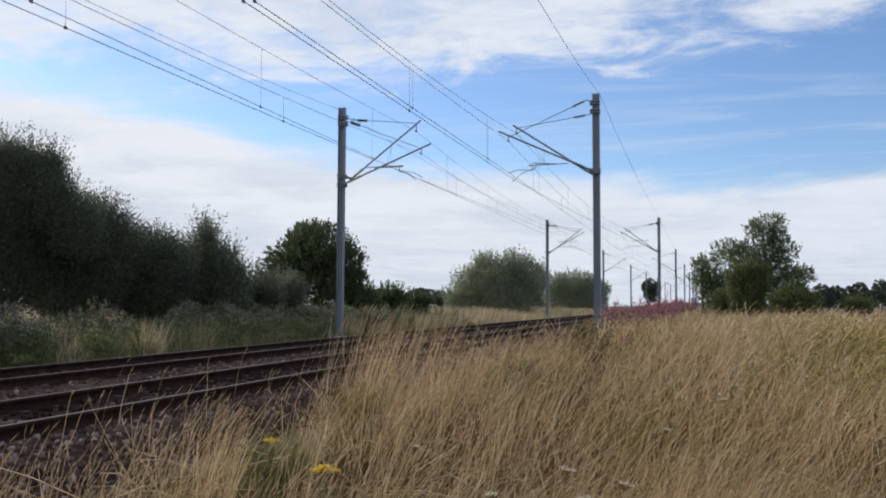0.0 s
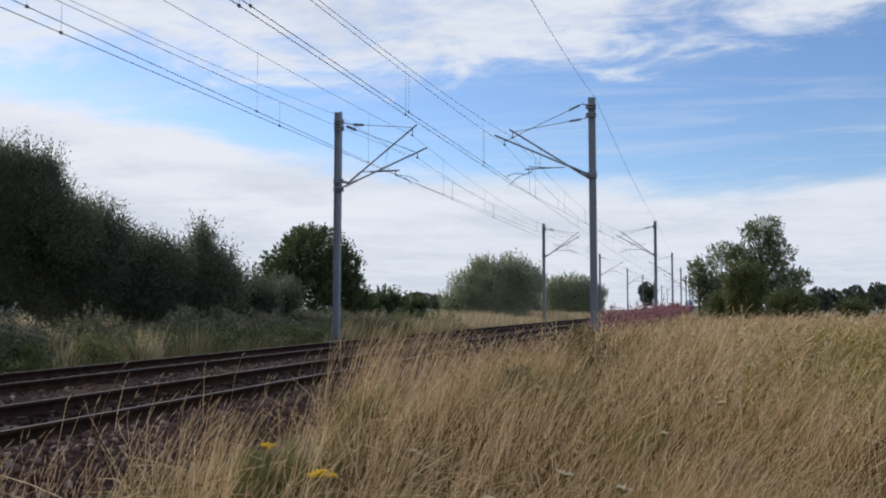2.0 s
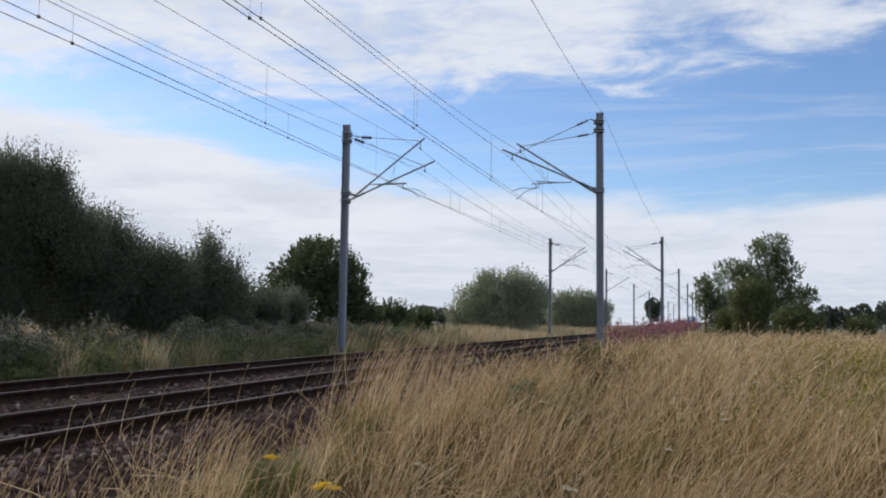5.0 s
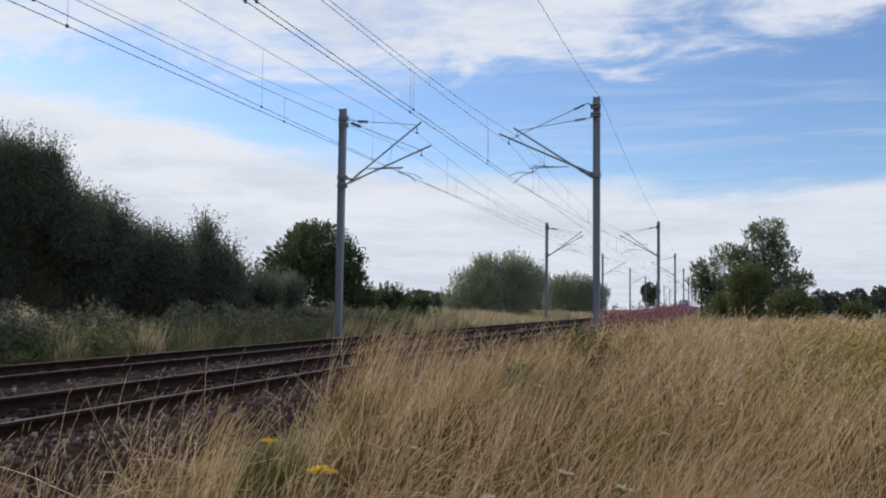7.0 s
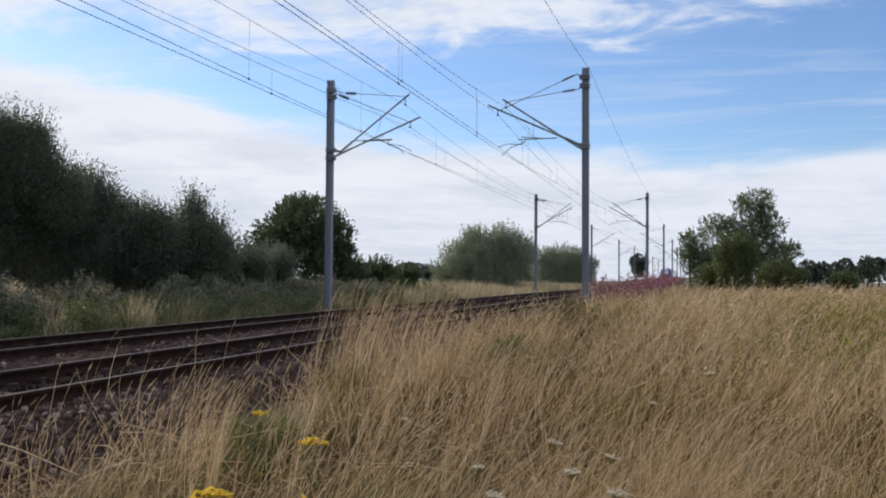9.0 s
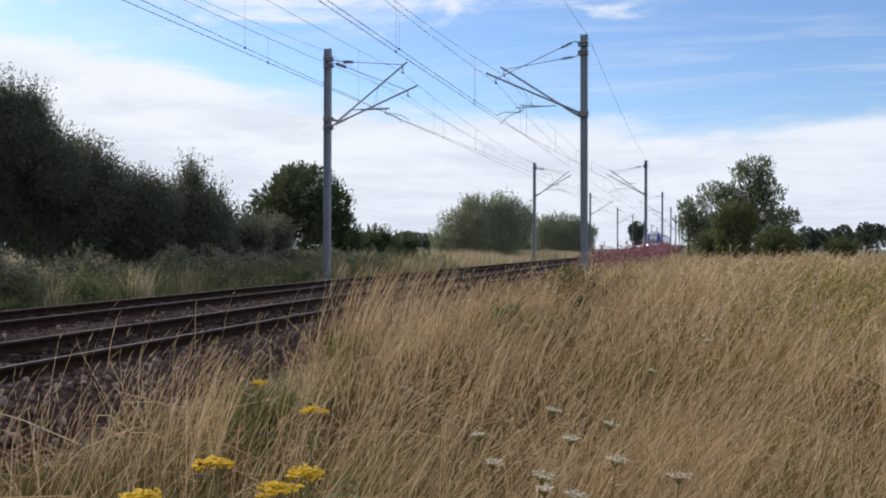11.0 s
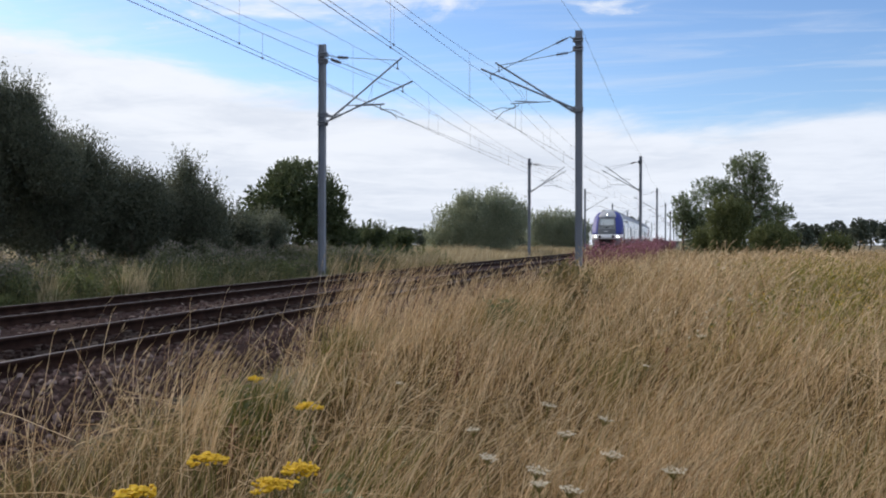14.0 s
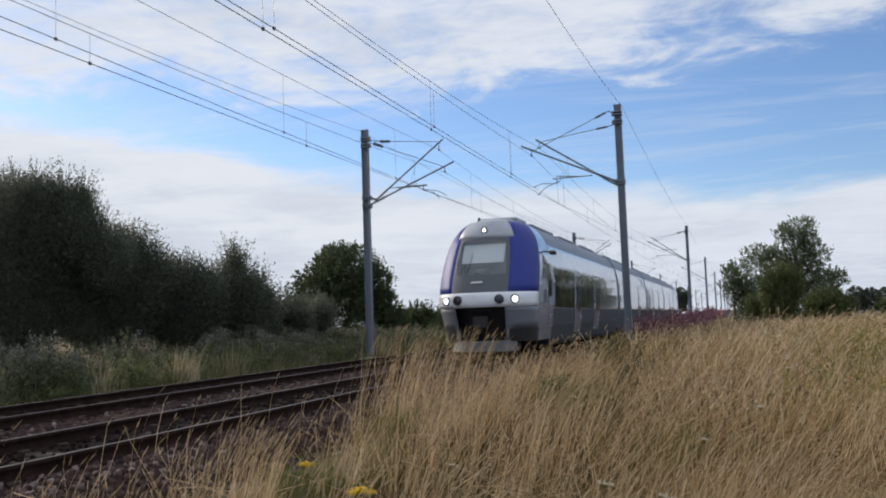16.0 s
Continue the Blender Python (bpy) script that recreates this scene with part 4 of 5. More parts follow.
def plant_trees():
    R = np.random.default_rng
    row = "dense grey-green willow in the dark tree belt behind the weedy bank"
    build_tree(-26.6, 30.2, 8.0, [(0, 0, 4.8, 2.0, 2.2, 2.3), (0.9, -0.6, 6.3, 0.85, 1.0, 0.95), (-0.9, 0.3, 6.4, 1.1, 1.0, 1.1), (-1.9, 0.3, 4.6, 1.5, 1.6, 2.2), (1.5, 0.2, 4.0, 1.2, 1.4, 1.9),
                               (0.3, -0.6, 2.4, 2.0, 1.8, 2.0), (1.95, -0.4, 6.0, 0.75, 0.9, 1.1), (1.9, -0.4, 4.8, 1.1, 1.1, 1.5), (2.7, -0.2, 6.1, 0.6, 0.7, 0.7), (3.0, -0.2, 4.9, 0.9, 0.9, 1.1), (3.7, 0.2, 4.0, 1.0, 1.0, 1.1)], 0.095, M_POPLAR, "tall upright grey-green willow at the end of the tree belt", 1, 1.3, 0.8)
    build_tree(-23.9, 32.6, 6.7, [(0, 0, 3.8, 1.5, 1.5, 1.6), (0.8, 0.2, 3.0, 1.2, 1.3, 1.6), (-0.9, 0, 3.7, 1.3, 1.3, 1.7), (0, -0.3, 2.0, 1.8, 1.6, 1.7)], 0.095, M_WILLOW, row, 2, 1.3, 0.5)
    build_tree(-22.6, 34.9, 5.1, [(0, 0, 2.7, 1.4, 1.4, 1.5), (0.8, 0.1, 2.3, 1.1, 1.2, 1.5), (-0.7, 0, 2.7, 1.1, 1.2, 1.5), (0, 0, 1.5, 1.5, 1.4, 1.4)], 0.095, M_WILLOW, row, 3, 1.3, 0.6)
    build_tree(-21.1, 37.2, 5.5, [(-0.1, 0, 2.7, 1.1, 1.2, 1.5), (-0.15, 0, 3.9, 0.40, 0.6, 0.85), (0.9, 0, 2.2, 0.7, 0.9, 1.4), (-0.8, 0, 2.3, 0.9, 1.0, 1.4), (0.2, 0, 1.3, 1.3, 1.2, 1.3)], 0.095, M_POPLAR,
               "pale feathery willow with a pointed top", 4, 1.1, 0.8)
    # the four trees over 9 m stand out of view, added to shade the line
    for k, (x, y, hh) in enumerate(((-30, 31, 5.8), (-28, 36, 4.2), (-26, 40, 3.4), (-31.5, 27, 6.6), (-29.0, 22.6, 9.4), (-27.5, 18.0, 9.6), (-27.0, 13.0, 9.4), (-27.5, 8.0, 9.6), (-27, 45, 4.0))):
        build_tree(x, y, hh, lobe_heap(R(40 + k), 3.0, 0.2, hh, 2.6, 6), 0.22, M_WILLOW, "shadowy willow filling out the tree belt, the tallest added out of view for shade", 50 + k, 0.9, 0.4)
    for k, (x, y, hh, half) in enumerate(((-20.4, 38.6, 2.7, 0.9), (-20.6, 41.0, 3.0, 1.1), (-19.8, 43.0, 2.6, 0.9), (-21.2, 45.2, 2.7, 1.2))):
        build_tree(x, y, hh, lobe_heap(R(60 + k), half, -0.2, hh, 1.1, 5), 0.11, M_POPLAR, "rounded dull green bush between the trees", 70 + k, 1.0, 0.5, "bushes", "bush")
    build_tree(-22.9, 53.2, 6.3, [(0.2, 0, 4.3, 2.0, 2.0, 1.8), (-1.7, 0, 3.2, 1.5, 1.6, 1.7), (1.8, 0, 3.4, 1.3, 1.4, 1.5), (-2.6, 0, 2.2, 1.0, 1.2, 1.3), (0.3, 0, 2.0, 2.4, 2.0, 1.7), (2.5, 0.2, 2.5, 0.6, 0.8, 0.8), (-0.8, 0.3, 5.0, 1.0, 1.1, 1.0)],
               0.20, M_OAK, "broad dark green tree standing behind the mast", 6, 1.0, 0.15)
    for k, (x, y, hh, half) in enumerate(((-20.6, 55.0, 2.5, 1.4), (-19.6, 58.0, 2.2, 1.4), (-19.0, 61.5, 1.7, 1.2), (-24.5, 49.0, 2.6, 1.8))):
        build_tree(x, y, hh, lobe_heap(R(80 + k), half, -0.2, hh, 1.3, 5), 0.17, M_OAK, "dark scrubby bush beside the line", 90 + k, 0.9, 0.5, "bushes", "bush")
    build_tree(-20.6, 98, 6.7, [(-0.6, 0, 3.6, 3.0, 2.8, 2.5), (1.6, 0.5, 4.3, 1.9, 2.0, 2.2), (-3.2, 0, 2.6, 2.4, 2.2, 2.1), (3.4, 0, 3.4, 1.7, 1.8, 2.1), (0, -0.6, 1.6, 4.4, 2.5, 1.8), (-5.0, 0.4, 1.4, 1.5, 1.6, 1.3), (-1.6, 0, 4.9, 1.4, 1.4, 1.3)],
               0.20, M_SALLOW, "wide rounded willow thicket in pale green leaf", 7, 0.95, 1.1)
    build_tree(-17.8, 139, 6.4, [(0, 0, 3.6, 2.9, 2.6, 2.4), (2.0, 0, 3.0, 1.9, 2.2, 2.0), (-3.0, 0, 3.2, 2.4, 2.2, 2.3), (3.6, 0.3, 2.5, 1.6, 1.8, 1.7), (0, -0.5, 1.4, 4.5, 2.5, 1.5)],
               0.24, M_SALLOW, "low willow thicket beyond the second mast", 8, 0.9, 1.0)
    build_tree(5.1, 80, 8.7, [(0.45, 0, 7.6, 1.25, 1.2, 1.05), (-0.75, 0, 7.2, 0.70, 0.8, 0.65), (1.1, 0.1, 6.6, 0.9, 1.0, 0.8), (-2.8, 0, 5.5, 1.3, 1.2, 1.05), (-1.5, 0.2, 5.5, 1.0, 1.1, 0.9), (1.7, 0, 5.3, 1.0, 1.1, 1.1),
                              (0.1, 0, 5.2, 1.5, 1.3, 1.3), (2.7, 0, 3.5, 1.1, 1.1, 0.85), (-0.4, 0.3, 3.4, 2.4, 2.0, 1.7), (1.5, -0.2, 2.8, 1.6, 1.4, 1.5), (-3.2, 0, 2.9, 1.1, 1.2, 1.3), (0, 0.2, 1.2, 3.2, 2.0, 1.3)],
               0.17, M_ASH, "irregular broad-leaved tree with an open top, alone beyond the grass", 9, 0.55, 0.2, clump=0.17)
    build_tree(0.55, 78, 5.2, [(-0.05, 0, 4.2, 0.95, 0.9, 0.9), (0.6, 0, 3.0, 0.8, 0.9, 0.8), (-0.45, 0, 3.0, 0.8, 0.9, 0.9), (0.5, 0, 1.4, 1.1, 1.0, 1.2)], 0.17, M_ASH, "slim young tree beside the larger one", 10, 0.7, 0.3)
    for k, (x, y, hh, half) in enumerate(((6.5, 70, 2.8, 1.6), (3.45, 72, 5.0, 1.8), (12.2, 80, 1.9, 1.0), (2.2, 74, 2.3, 1.3))):
        build_tree(x, y, hh, lobe_heap(R(100 + k), half, -0.3, hh, 1.3, 6), 0.16, M_HERB, "leafy yellow-green thicket at the foot of the lone tree", 110 + k, 0.8, 0.4, "bushes", "bush")
    far = "distant dark tree in the hedge line on the horizon"
    rng = R(130)
    for k in range(14):
        x, y = -78 + k * 4.2 + rng.uniform(-1, 1), 226 + rng.uniform(-8, 8)
        hh = (4.3, 4.8, 5.4, 5.2, 4.6, 4.4, 4.8, 4.0, 3.6, 3.8, 3.4, 3.6, 3.9, 3.6)[k]
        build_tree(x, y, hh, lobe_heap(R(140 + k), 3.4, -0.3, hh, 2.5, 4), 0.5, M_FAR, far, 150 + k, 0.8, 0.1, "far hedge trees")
    for k in range(13):
        x, y = 22 + k * 4.4 + rng.uniform(-1, 1), 262 + rng.uniform(-12, 12)
        hh = (6.0, 6.6, 7.0, 6.6, 7.6, 8.1, 8.0, 7.7, 6.8, 8.0, 7.8, 6.6, 6.4)[k]
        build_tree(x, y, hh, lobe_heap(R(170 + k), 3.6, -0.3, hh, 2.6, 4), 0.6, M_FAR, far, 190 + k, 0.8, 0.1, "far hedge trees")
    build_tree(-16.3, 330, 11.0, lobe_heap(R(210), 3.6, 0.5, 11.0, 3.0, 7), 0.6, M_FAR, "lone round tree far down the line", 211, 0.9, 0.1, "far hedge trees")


def weeds(name, x, y, z, h, rng, leaf_mat, top_mat, label, leaf=0.09, tops=9, top_size=0.05, per=26, spike=0.3):
    """Tall herbs: leafy stems with a flowering or seeding top, all of one stand."""
    n = len(x)
    base = np.stack([x, y, z], -1)
    lean = np.stack([rng.normal(0.10, 0.08, n), rng.normal(0, 0.06, n), np.ones(n)], -1)
    t = rng.random((n, per)) ** 0.8 * 0.95
    c = base[:, None] + lean[:, None] * (t * h[:, None])[..., None] + rng.normal(0, 0.055, (n, per, 3)) * (1.2 - 0.7 * t)[..., None] * (leaf / 0.09)
    a = rng.normal(0, 1, (n, per, 3)) + np.array([0, 0, 1.1])
    c, a = c.reshape(-1, 3), a.reshape(-1, 3)
    a /= np.linalg.norm(a, axis=1)[:, None]
    l = leaf * rng.uniform(0.6, 1.4, len(c))
    stuff(name, scatter_quads(name, c, a, l, l * 0.33, rng, leaf_mat), label, "weeds")
    t = 1 - spike * rng.random((n, tops))
    c = base[:, None] + lean[:, None] * (t * h[:, None])[..., None] + rng.normal(0, 1, (n, tops, 3)) * top_size * np.array([1, 1, 0.6])
    a = rng.normal(0, 1, (n, tops, 3)).reshape(-1, 3)
    a /= np.linalg.norm(a, axis=1)[:, None]
    l = top_size * rng.uniform(0.6, 1.3, n * tops)
    return stuff(name + "_tops", scatter_quads(name + "_tops", c.reshape(-1, 3), a, l, l * 0.8, rng, top_mat), label, "weeds")


def grow_bank():
    rng = np.random.default_rng(21)
    # low rough grass along the foot of the bank, tall weeds behind it in overlapping clumps
    n = 30000
    y = 9 + 46 * rng.random(n) ** 1.1
    u = -12.75 - 7.0 * rng.random(n) ** 1.7
    x = u + bend(y)
    drift = patchy(x, y, 0.55, 3.0)
    h = rng.normal(0.62, 0.18, n) * (0.40 + 0.60 * smooth(-12.8, -13.8, u)) * (0.45 + 1.0 * drift)
    k = rng.random(n) < 0.25 + 1.1 * drift
    x, y, h, n = x[k], y[k], h[k], int(k.sum())
    r = np.hypot(x, y)
    base = np.stack([x, y, ground_z(x, y) - 0.03], -1)
    stuff("bank_grass", blades("bank_grass", base, h, rng.uniform(0.006, 0.012, n) * np.maximum(1, r / 18), wind(h, rng, 0.2, 0.25), M_BANKGRASS, rng), "rough green and straw grass along the foot of the bank", "grass")
    n = 36000
    y = 44 + 120 * rng.random(n) ** 1.3
    u = -13.2 - 26 * rng.random(n)
    x = u + bend(y)
    h = rng.normal(0.95, 0.14, n) * (0.6 + 0.7 * patchy(x, y, 0.3))
    base = np.stack([x, y, ground_z(x, y) - 0.03], -1)
    stuff("field_grass", blades("field_grass", base, h, rng.uniform(0.03, 0.06, n) * np.maximum(1, y / 60), wind(h, rng, 0.25, 0.2), M_FIELD, rng), "pale straw grass beyond the second mast", "grass")
    def clump_of(count, per, u0, u1, y0, y1, spread):
        cy, cu = rng.uniform(y0, y1, count), rng.uniform(u0, u1, count)
        size = np.repeat(rng.uniform(0.55, 1.25, count), per)
        off = rng.normal(0, spread, (count, per, 2))
        yy = (cy[:, None] + off[..., 1]).ravel()
        dome = np.exp(-(off ** 2).sum(-1) / (2 * (1.5 * spread) ** 2)).ravel()
        return (cu[:, None] + off[..., 0]).ravel() + bend(yy), yy, size * (0.70 + 0.30 * dome)

    x, y, k = clump_of(92, 26, -18.0, -14.2, 12, 44, 0.40)
    weeds("thistle_stand", x, y, ground_z(x, y), 1.22 * k * rng.normal(1, 0.07, len(x)), rng, M_WEED, M_FLUFF, "dark green thistles and hemp agrimony gone to grey seed", 0.11, 10, 0.045, 44, 0.10)
    x, y, k = clump_of(70, 18, -15.4, -13.7, 11, 44, 0.30)
    weeds("mugwort_stand", x, y, ground_z(x, y), 0.80 * k * rng.normal(1, 0.10, len(x)), rng, M_WEED, M_BANKGRASS, "dull green mugwort clumps at the front of the bank", 0.10, 6, 0.035, 38, 0.2)
    x, y, k = clump_of(60, 70, -16.0, -13.4, 11, 46, 0.20)
    base = np.stack([x, y, ground_z(x, y) - 0.03], -1)
    h = 0.98 * k * rng.normal(1, 0.14, len(x))
    stuff("bank_tussocks", blades("bank_tussocks", base, h, rng.uniform(0.010, 0.018, len(x)), wind(h, rng, 0.15, 0.28), M_FIELD, rng, 0.05), "pale grass tussocks standing out of the weedy bank", "grass")
    x, y, k = clump_of(26, 16, -14.6, -13.5, 12, 40, 0.22)
    weeds("light_herbs", x, y, ground_z(x, y), 0.72 * k * rng.normal(1, 0.12, len(x)), rng, M_HERB, M_BANKGRASS, "light green leafy herbs at the edge of the ballast", 0.11, 4, 0.035, 30, 0.2)
    # yellow-green herbs in flower among the straw beyond
    n = 1000
    rr, b = rng.uniform(10, 27, n), np.radians(rng.normal(8.6, 2.8, n))
    x, y = rr * np.sin(b), rr * np.cos(b)
    j = rng.random(n) < 0.25 + patchy(x, y, 0.7, 5.0)
    x, y = x[j], y[j]
    weeds("goldenrod_stand", x, y, ground_z(x, y), rng.normal(0.74, 0.12, len(x)), rng, M_GOLD, M_YELLOW, "yellow-green herbs coming into flower among the straw", 0.075, 4, 0.018, 34, 0.12)
    n = 130
    rr, b = rng.uniform(9, 20, n), np.radians(rng.normal(4.0, 3.0, n))
    x, y = rr * np.sin(b), rr * np.cos(b)
    weeds("yarrow_stand", x, y, ground_z(x, y), rng.normal(0.72, 0.10, n), rng, M_HERB, M_UMBEL, "small white-flowered yarrow scattered in the straw", 0.05, 5, 0.022, 14, 0.04)
    n = 260
    y = rng.uniform(40, 58, n)
    u = rng.uniform(-19, -14.2, n)
    x = u + bend(y)
    weeds("bank_herbs", x, y, ground_z(x, y), rng.normal(1.15, 0.2, n), rng, M_HERB, M_FLUFF, "green herbs mixed with grass past the first mast", 0.15, 3, 0.05, 24, 0.2)
    # willowherb round the mast on this side
    n = 760
    y = 36 + 56 * rng.random(n) ** 1.4
    x = rng.uniform(-4.0, -0.9, n) - 0.016 * (y - 30) + rng.normal(0, 0.2, n)
    k = rng.random(n) < 0.35 + patchy(x, y, 0.5)
    x, y = x[k], y[k]
    h = rng.normal(1.28, 0.15, len(x)) * (0.78 + 0.36 * patchy(x, y, 0.4, 1.0))
    weeds("willowherb", x, y, ground_z(x, y), h, rng, M_REDSTEM, M_PINK, "rosebay willowherb with pink spikes and reddening stems", 0.10, 18, 0.05, 22, 0.38)
    n = 500
    y = rng.uniform(92, 190, n)
    x = rng.uniform(-4.2, -2.0, n) + bend(y)
    weeds("willowherb_strip", x, y, ground_z(x, y), rng.normal(1.5, 0.2, n), rng, M_REDSTEM, M_PINK, "reddish willowherb strip along the line", 0.2, 14, 0.10, 16, 0.4)


# ---- flowering plants close by ----
def build_tansy(x, y, z, s, seed):
    rng = np.random.default_rng(seed)
    z0 = float(ground_z(x, y))
    ob = new("ragwort_plant")
    ob.matrix_basis = pose(x, y, z0)
    tagged(ob, "yellow ragwort with flat flower heads on a leafy green stem", "flower", "yellow flowering plants")
    h = z - z0
    bm = bmesh.new()
    limb(bm, rng, (rng.normal(0, 0.05), rng.normal(0, 0.05), -0.02), (0, 0, h * 0.82), 0.0045, 0.0030, 0.2, 6)
    heads = []
    for k in range(9):
        a, r = 2.4 * k + rng.uniform(-0.3, 0.3), s * (0.12 + 0.80 * (k / 9) ** 0.6)
        e = Vector((r * math.cos(a), r * math.sin(a), h - 0.30 * r + rng.normal(0, 0.004)))
        limb(bm, rng, (0, 0, h * 0.80), e, 0.0022, 0.0014, 0.2, 5)
        heads.append(e)
    part("stem", bm, M_GREENGRASS, ob, "green branching stem")
    for e in heads:
        bm = bmesh.new()
        m = int(14 + rng.integers(0, 6))
        for _ in range(m):
            p = e + Vector((rng.normal(0, s * 0.22), rng.normal(0, s * 0.22), rng.normal(0, 0.004)))
            tube(bm, [p - Vector((0, 0, 0.004)), p, p + Vector((0, 0, 0.003))], [0.003, rng.uniform(0.005, 0.008), 0.003], 7)
        part("flower_head", bm, M_YELLOW, ob, "dense yellow flower head")
    n = 60
    t = rng.random(n) * 0.85
    c = np.stack([rng.normal(0, 0.03, n), rng.normal(0, 0.03, n), h * t], -1)
    a = rng.normal(0, 1, (n, 3)) + np.array([0, 0, 0.3])
    a /= np.linalg.norm(a, axis=1)[:, None]
    l = rng.uniform(0.035, 0.075, n)
    lv = new("leaves", scatter_quads("leaves", c, a, l, l * 0.35, rng, M_GREENGRASS))
    lv.parent = ob


def build_umbel(x, y, z, s, seed):
    rng = np.random.default_rng(seed)
    z0 = float(ground_z(x, y))
    ob = new("wild_carrot")
    ob.matrix_basis = pose(x, y, z0, rng.normal(0, 3), rng.normal(6, 4), 0)
    tagged(ob, "wild carrot with a flat lacy white flower on a thin stem", "flower", "white flowering plants")
    h = z - z0
    bm = bmesh.new()
    limb(bm, rng, (0, 0, -0.02), (0, 0, h - 0.03), 0.0028, 0.002, 0.25, 5)
    tips = []
    for k in range(22):
        a, r = k * 2.4, s * math.sqrt((k + 0.5) / 22)
        e = Vector((r * math.cos(a), r * math.sin(a), h + 0.10 * r + rng.normal(0, 0.002)))
        tube(bm, [(0, 0, h - 0.03), e], 0.0008, 3)
        tips.append(e)
    part("stem", bm, M_GREENGRASS, ob, "thin green stem and rays")
    bm = bmesh.new()
    for e in tips:
        for _ in range(5):
            p = e + Vector((rng.normal(0, s * 0.10), rng.normal(0, s * 0.10), rng.normal(0, 0.002)))
            r = rng.uniform(0.0025, 0.0045)
            a0 = rng.uniform(0, 6.28)
            bm.faces.new([bm.verts.new(p + Vector((r * math.cos(a0 + q * 1.257), r * math.sin(a0 + q * 1.257), rng.normal(0, 0.001)))) for q in range(5)])
    part("flower_umbel", bm, M_UMBEL, ob, "white lacy umbel")


def build_dock(x, y, h, seed):
    rng = np.random.default_rng(seed)
    ob = new("dock_plant")
    ob.matrix_basis = pose(x, y, float(ground_z(x, y)), rng.normal(0, 2), rng.normal(4, 3), 0)
    tagged(ob, "dried brown dock stalk standing in the grass", "plant", "dock stalks")
    bm = bmesh.new()
    limb(bm, rng, (0, 0, -0.02), (0, 0, h), 0.005, 0.0025, 0.1, 6)
    part("stem", bm, M_DOCK, ob)
    n = 120
    c = np.stack([rng.normal(0, 0.012, n), rng.normal(0, 0.012, n), h * rng.uniform(0.55, 1.0, n)], -1)
    a = rng.normal(0, 1, (n, 3))
    a /= np.linalg.norm(a, axis=1)[:, None]
    l = rng.uniform(0.012, 0.024, n)
    sd = new("seed_head", scatter_quads("seed_head", c, a, l, l * 0.8, rng, M_DOCK))
    sd.parent = ob


def build_herb(x, y, h, seed, mat, label):
    rng = np.random.default_rng(seed)
    ob = new("leafy_herb")
    ob.matrix_basis = pose(x, y, float(ground_z(x, y)))
    tagged(ob, label, "plant", "leafy herbs")
    bm = bmesh.new()
    tops = []
    for _ in range(11):
        e = (rng.normal(0, 0.19), rng.normal(0, 0.19), h * rng.uniform(0.75, 1.0))
        limb(bm, rng, (0, 0, -0.02), e, 0.006, 0.002, 0.3, 5)
        tops.append(e)
    part("stem", bm, mat, ob)
    e = np.array(tops)[rng.integers(0, 11, 950)]
    t = rng.uniform(0.25, 1.0, 950)[:, None]
    c = e * t + rng.normal(0, 0.035, (950, 3))
    a = rng.normal(0, 1, (950, 3)) + np.array([0, 0, 0.2])
    a /= np.linalg.norm(a, axis=1)[:, None]
    l = rng.uniform(0.04, 0.09, 950)
    lv = new("leaves", scatter_quads("leaves", c, a, l, l * 0.42, rng, mat))
    lv.parent = ob


def plant_flowers():
    tansy = [(-1.29, 2.37, 0.52, 0.045), (-1.06, 2.48, 0.48, 0.042), (-1.07, 2.32, 0.47, 0.045), (-1.30, 2.02, 0.51, 0.042), (-1.50, 3.60, 0.45, 0.045), (-2.26, 4.68, 0.38, 0.03)]
    for k, (x, y, z, s) in enumerate(tansy):
        build_tansy(x, y, z, s * 1.15, 300 + k)
    umbels = [(-0.80, 3.30, 0.37), (-0.61, 3.04, 0.39), (-0.42, 2.77, 0.39), (-0.54, 4.16, 0.36), (-0.55, 3.76, 0.36), (-0.86, 3.70, 0.35), (-0.45, 2.86, 0.37), (-0.07, 3.20, 0.36), (-0.34, 5.99, 0.36),
              (-1.66, 5.24, 0.29), (-1.65, 8.85, 0.40), (0.54, 10.99, 0.50), (-0.39, 3.48, 0.35), (-0.76, 4.54, 0.34), (0.9, 9.5, 0.45), (1.3, 12.4, 0.55), (0.2, 7.4, 0.42)]
    rng = random.Random(3)
    for k, (x, y, z) in enumerate(umbels):
        build_umbel(x, y, z, rng.uniform(0.028, 0.044), 330 + k)
    for k, (x, y, h) in enumerate(((-1.75, 7.2, 0.85), (-2.6, 5.0, 0.55), (-0.2, 7.8, 0.8), (1.2, 10.5, 0.9), (-2.9, 8.3, 0.6))):
        build_dock(x, y, h, 360 + k)
    for k, (x, y, h) in enumerate(((-1.70, 14.2, 1.12), (-1.55, 14.6, 1.0), (-1.85, 14.5, 1.05), (-2.15, 11.6, 0.8), (-1.15, 3.05, 0.5), (1.9, 16.2, 0.9), (2.2, 15.4, 0.85), (-3.1, 6.4, 0.55), (-1.35, 3.3, 0.6), (-1.0, 2.6, 0.55))):
        build_herb(x, y, h, 380 + k, M_OLIVE if k < 3 else M_GOLD if x > 1 else M_HERB,
                   "bushy olive-brown herb going over in the dry grass" if k < 3 else "bushy green herb growing through the dry grass")


grow_verge()
plant_tufts()
grow_bank()
plant_flowers()
plant_trees()


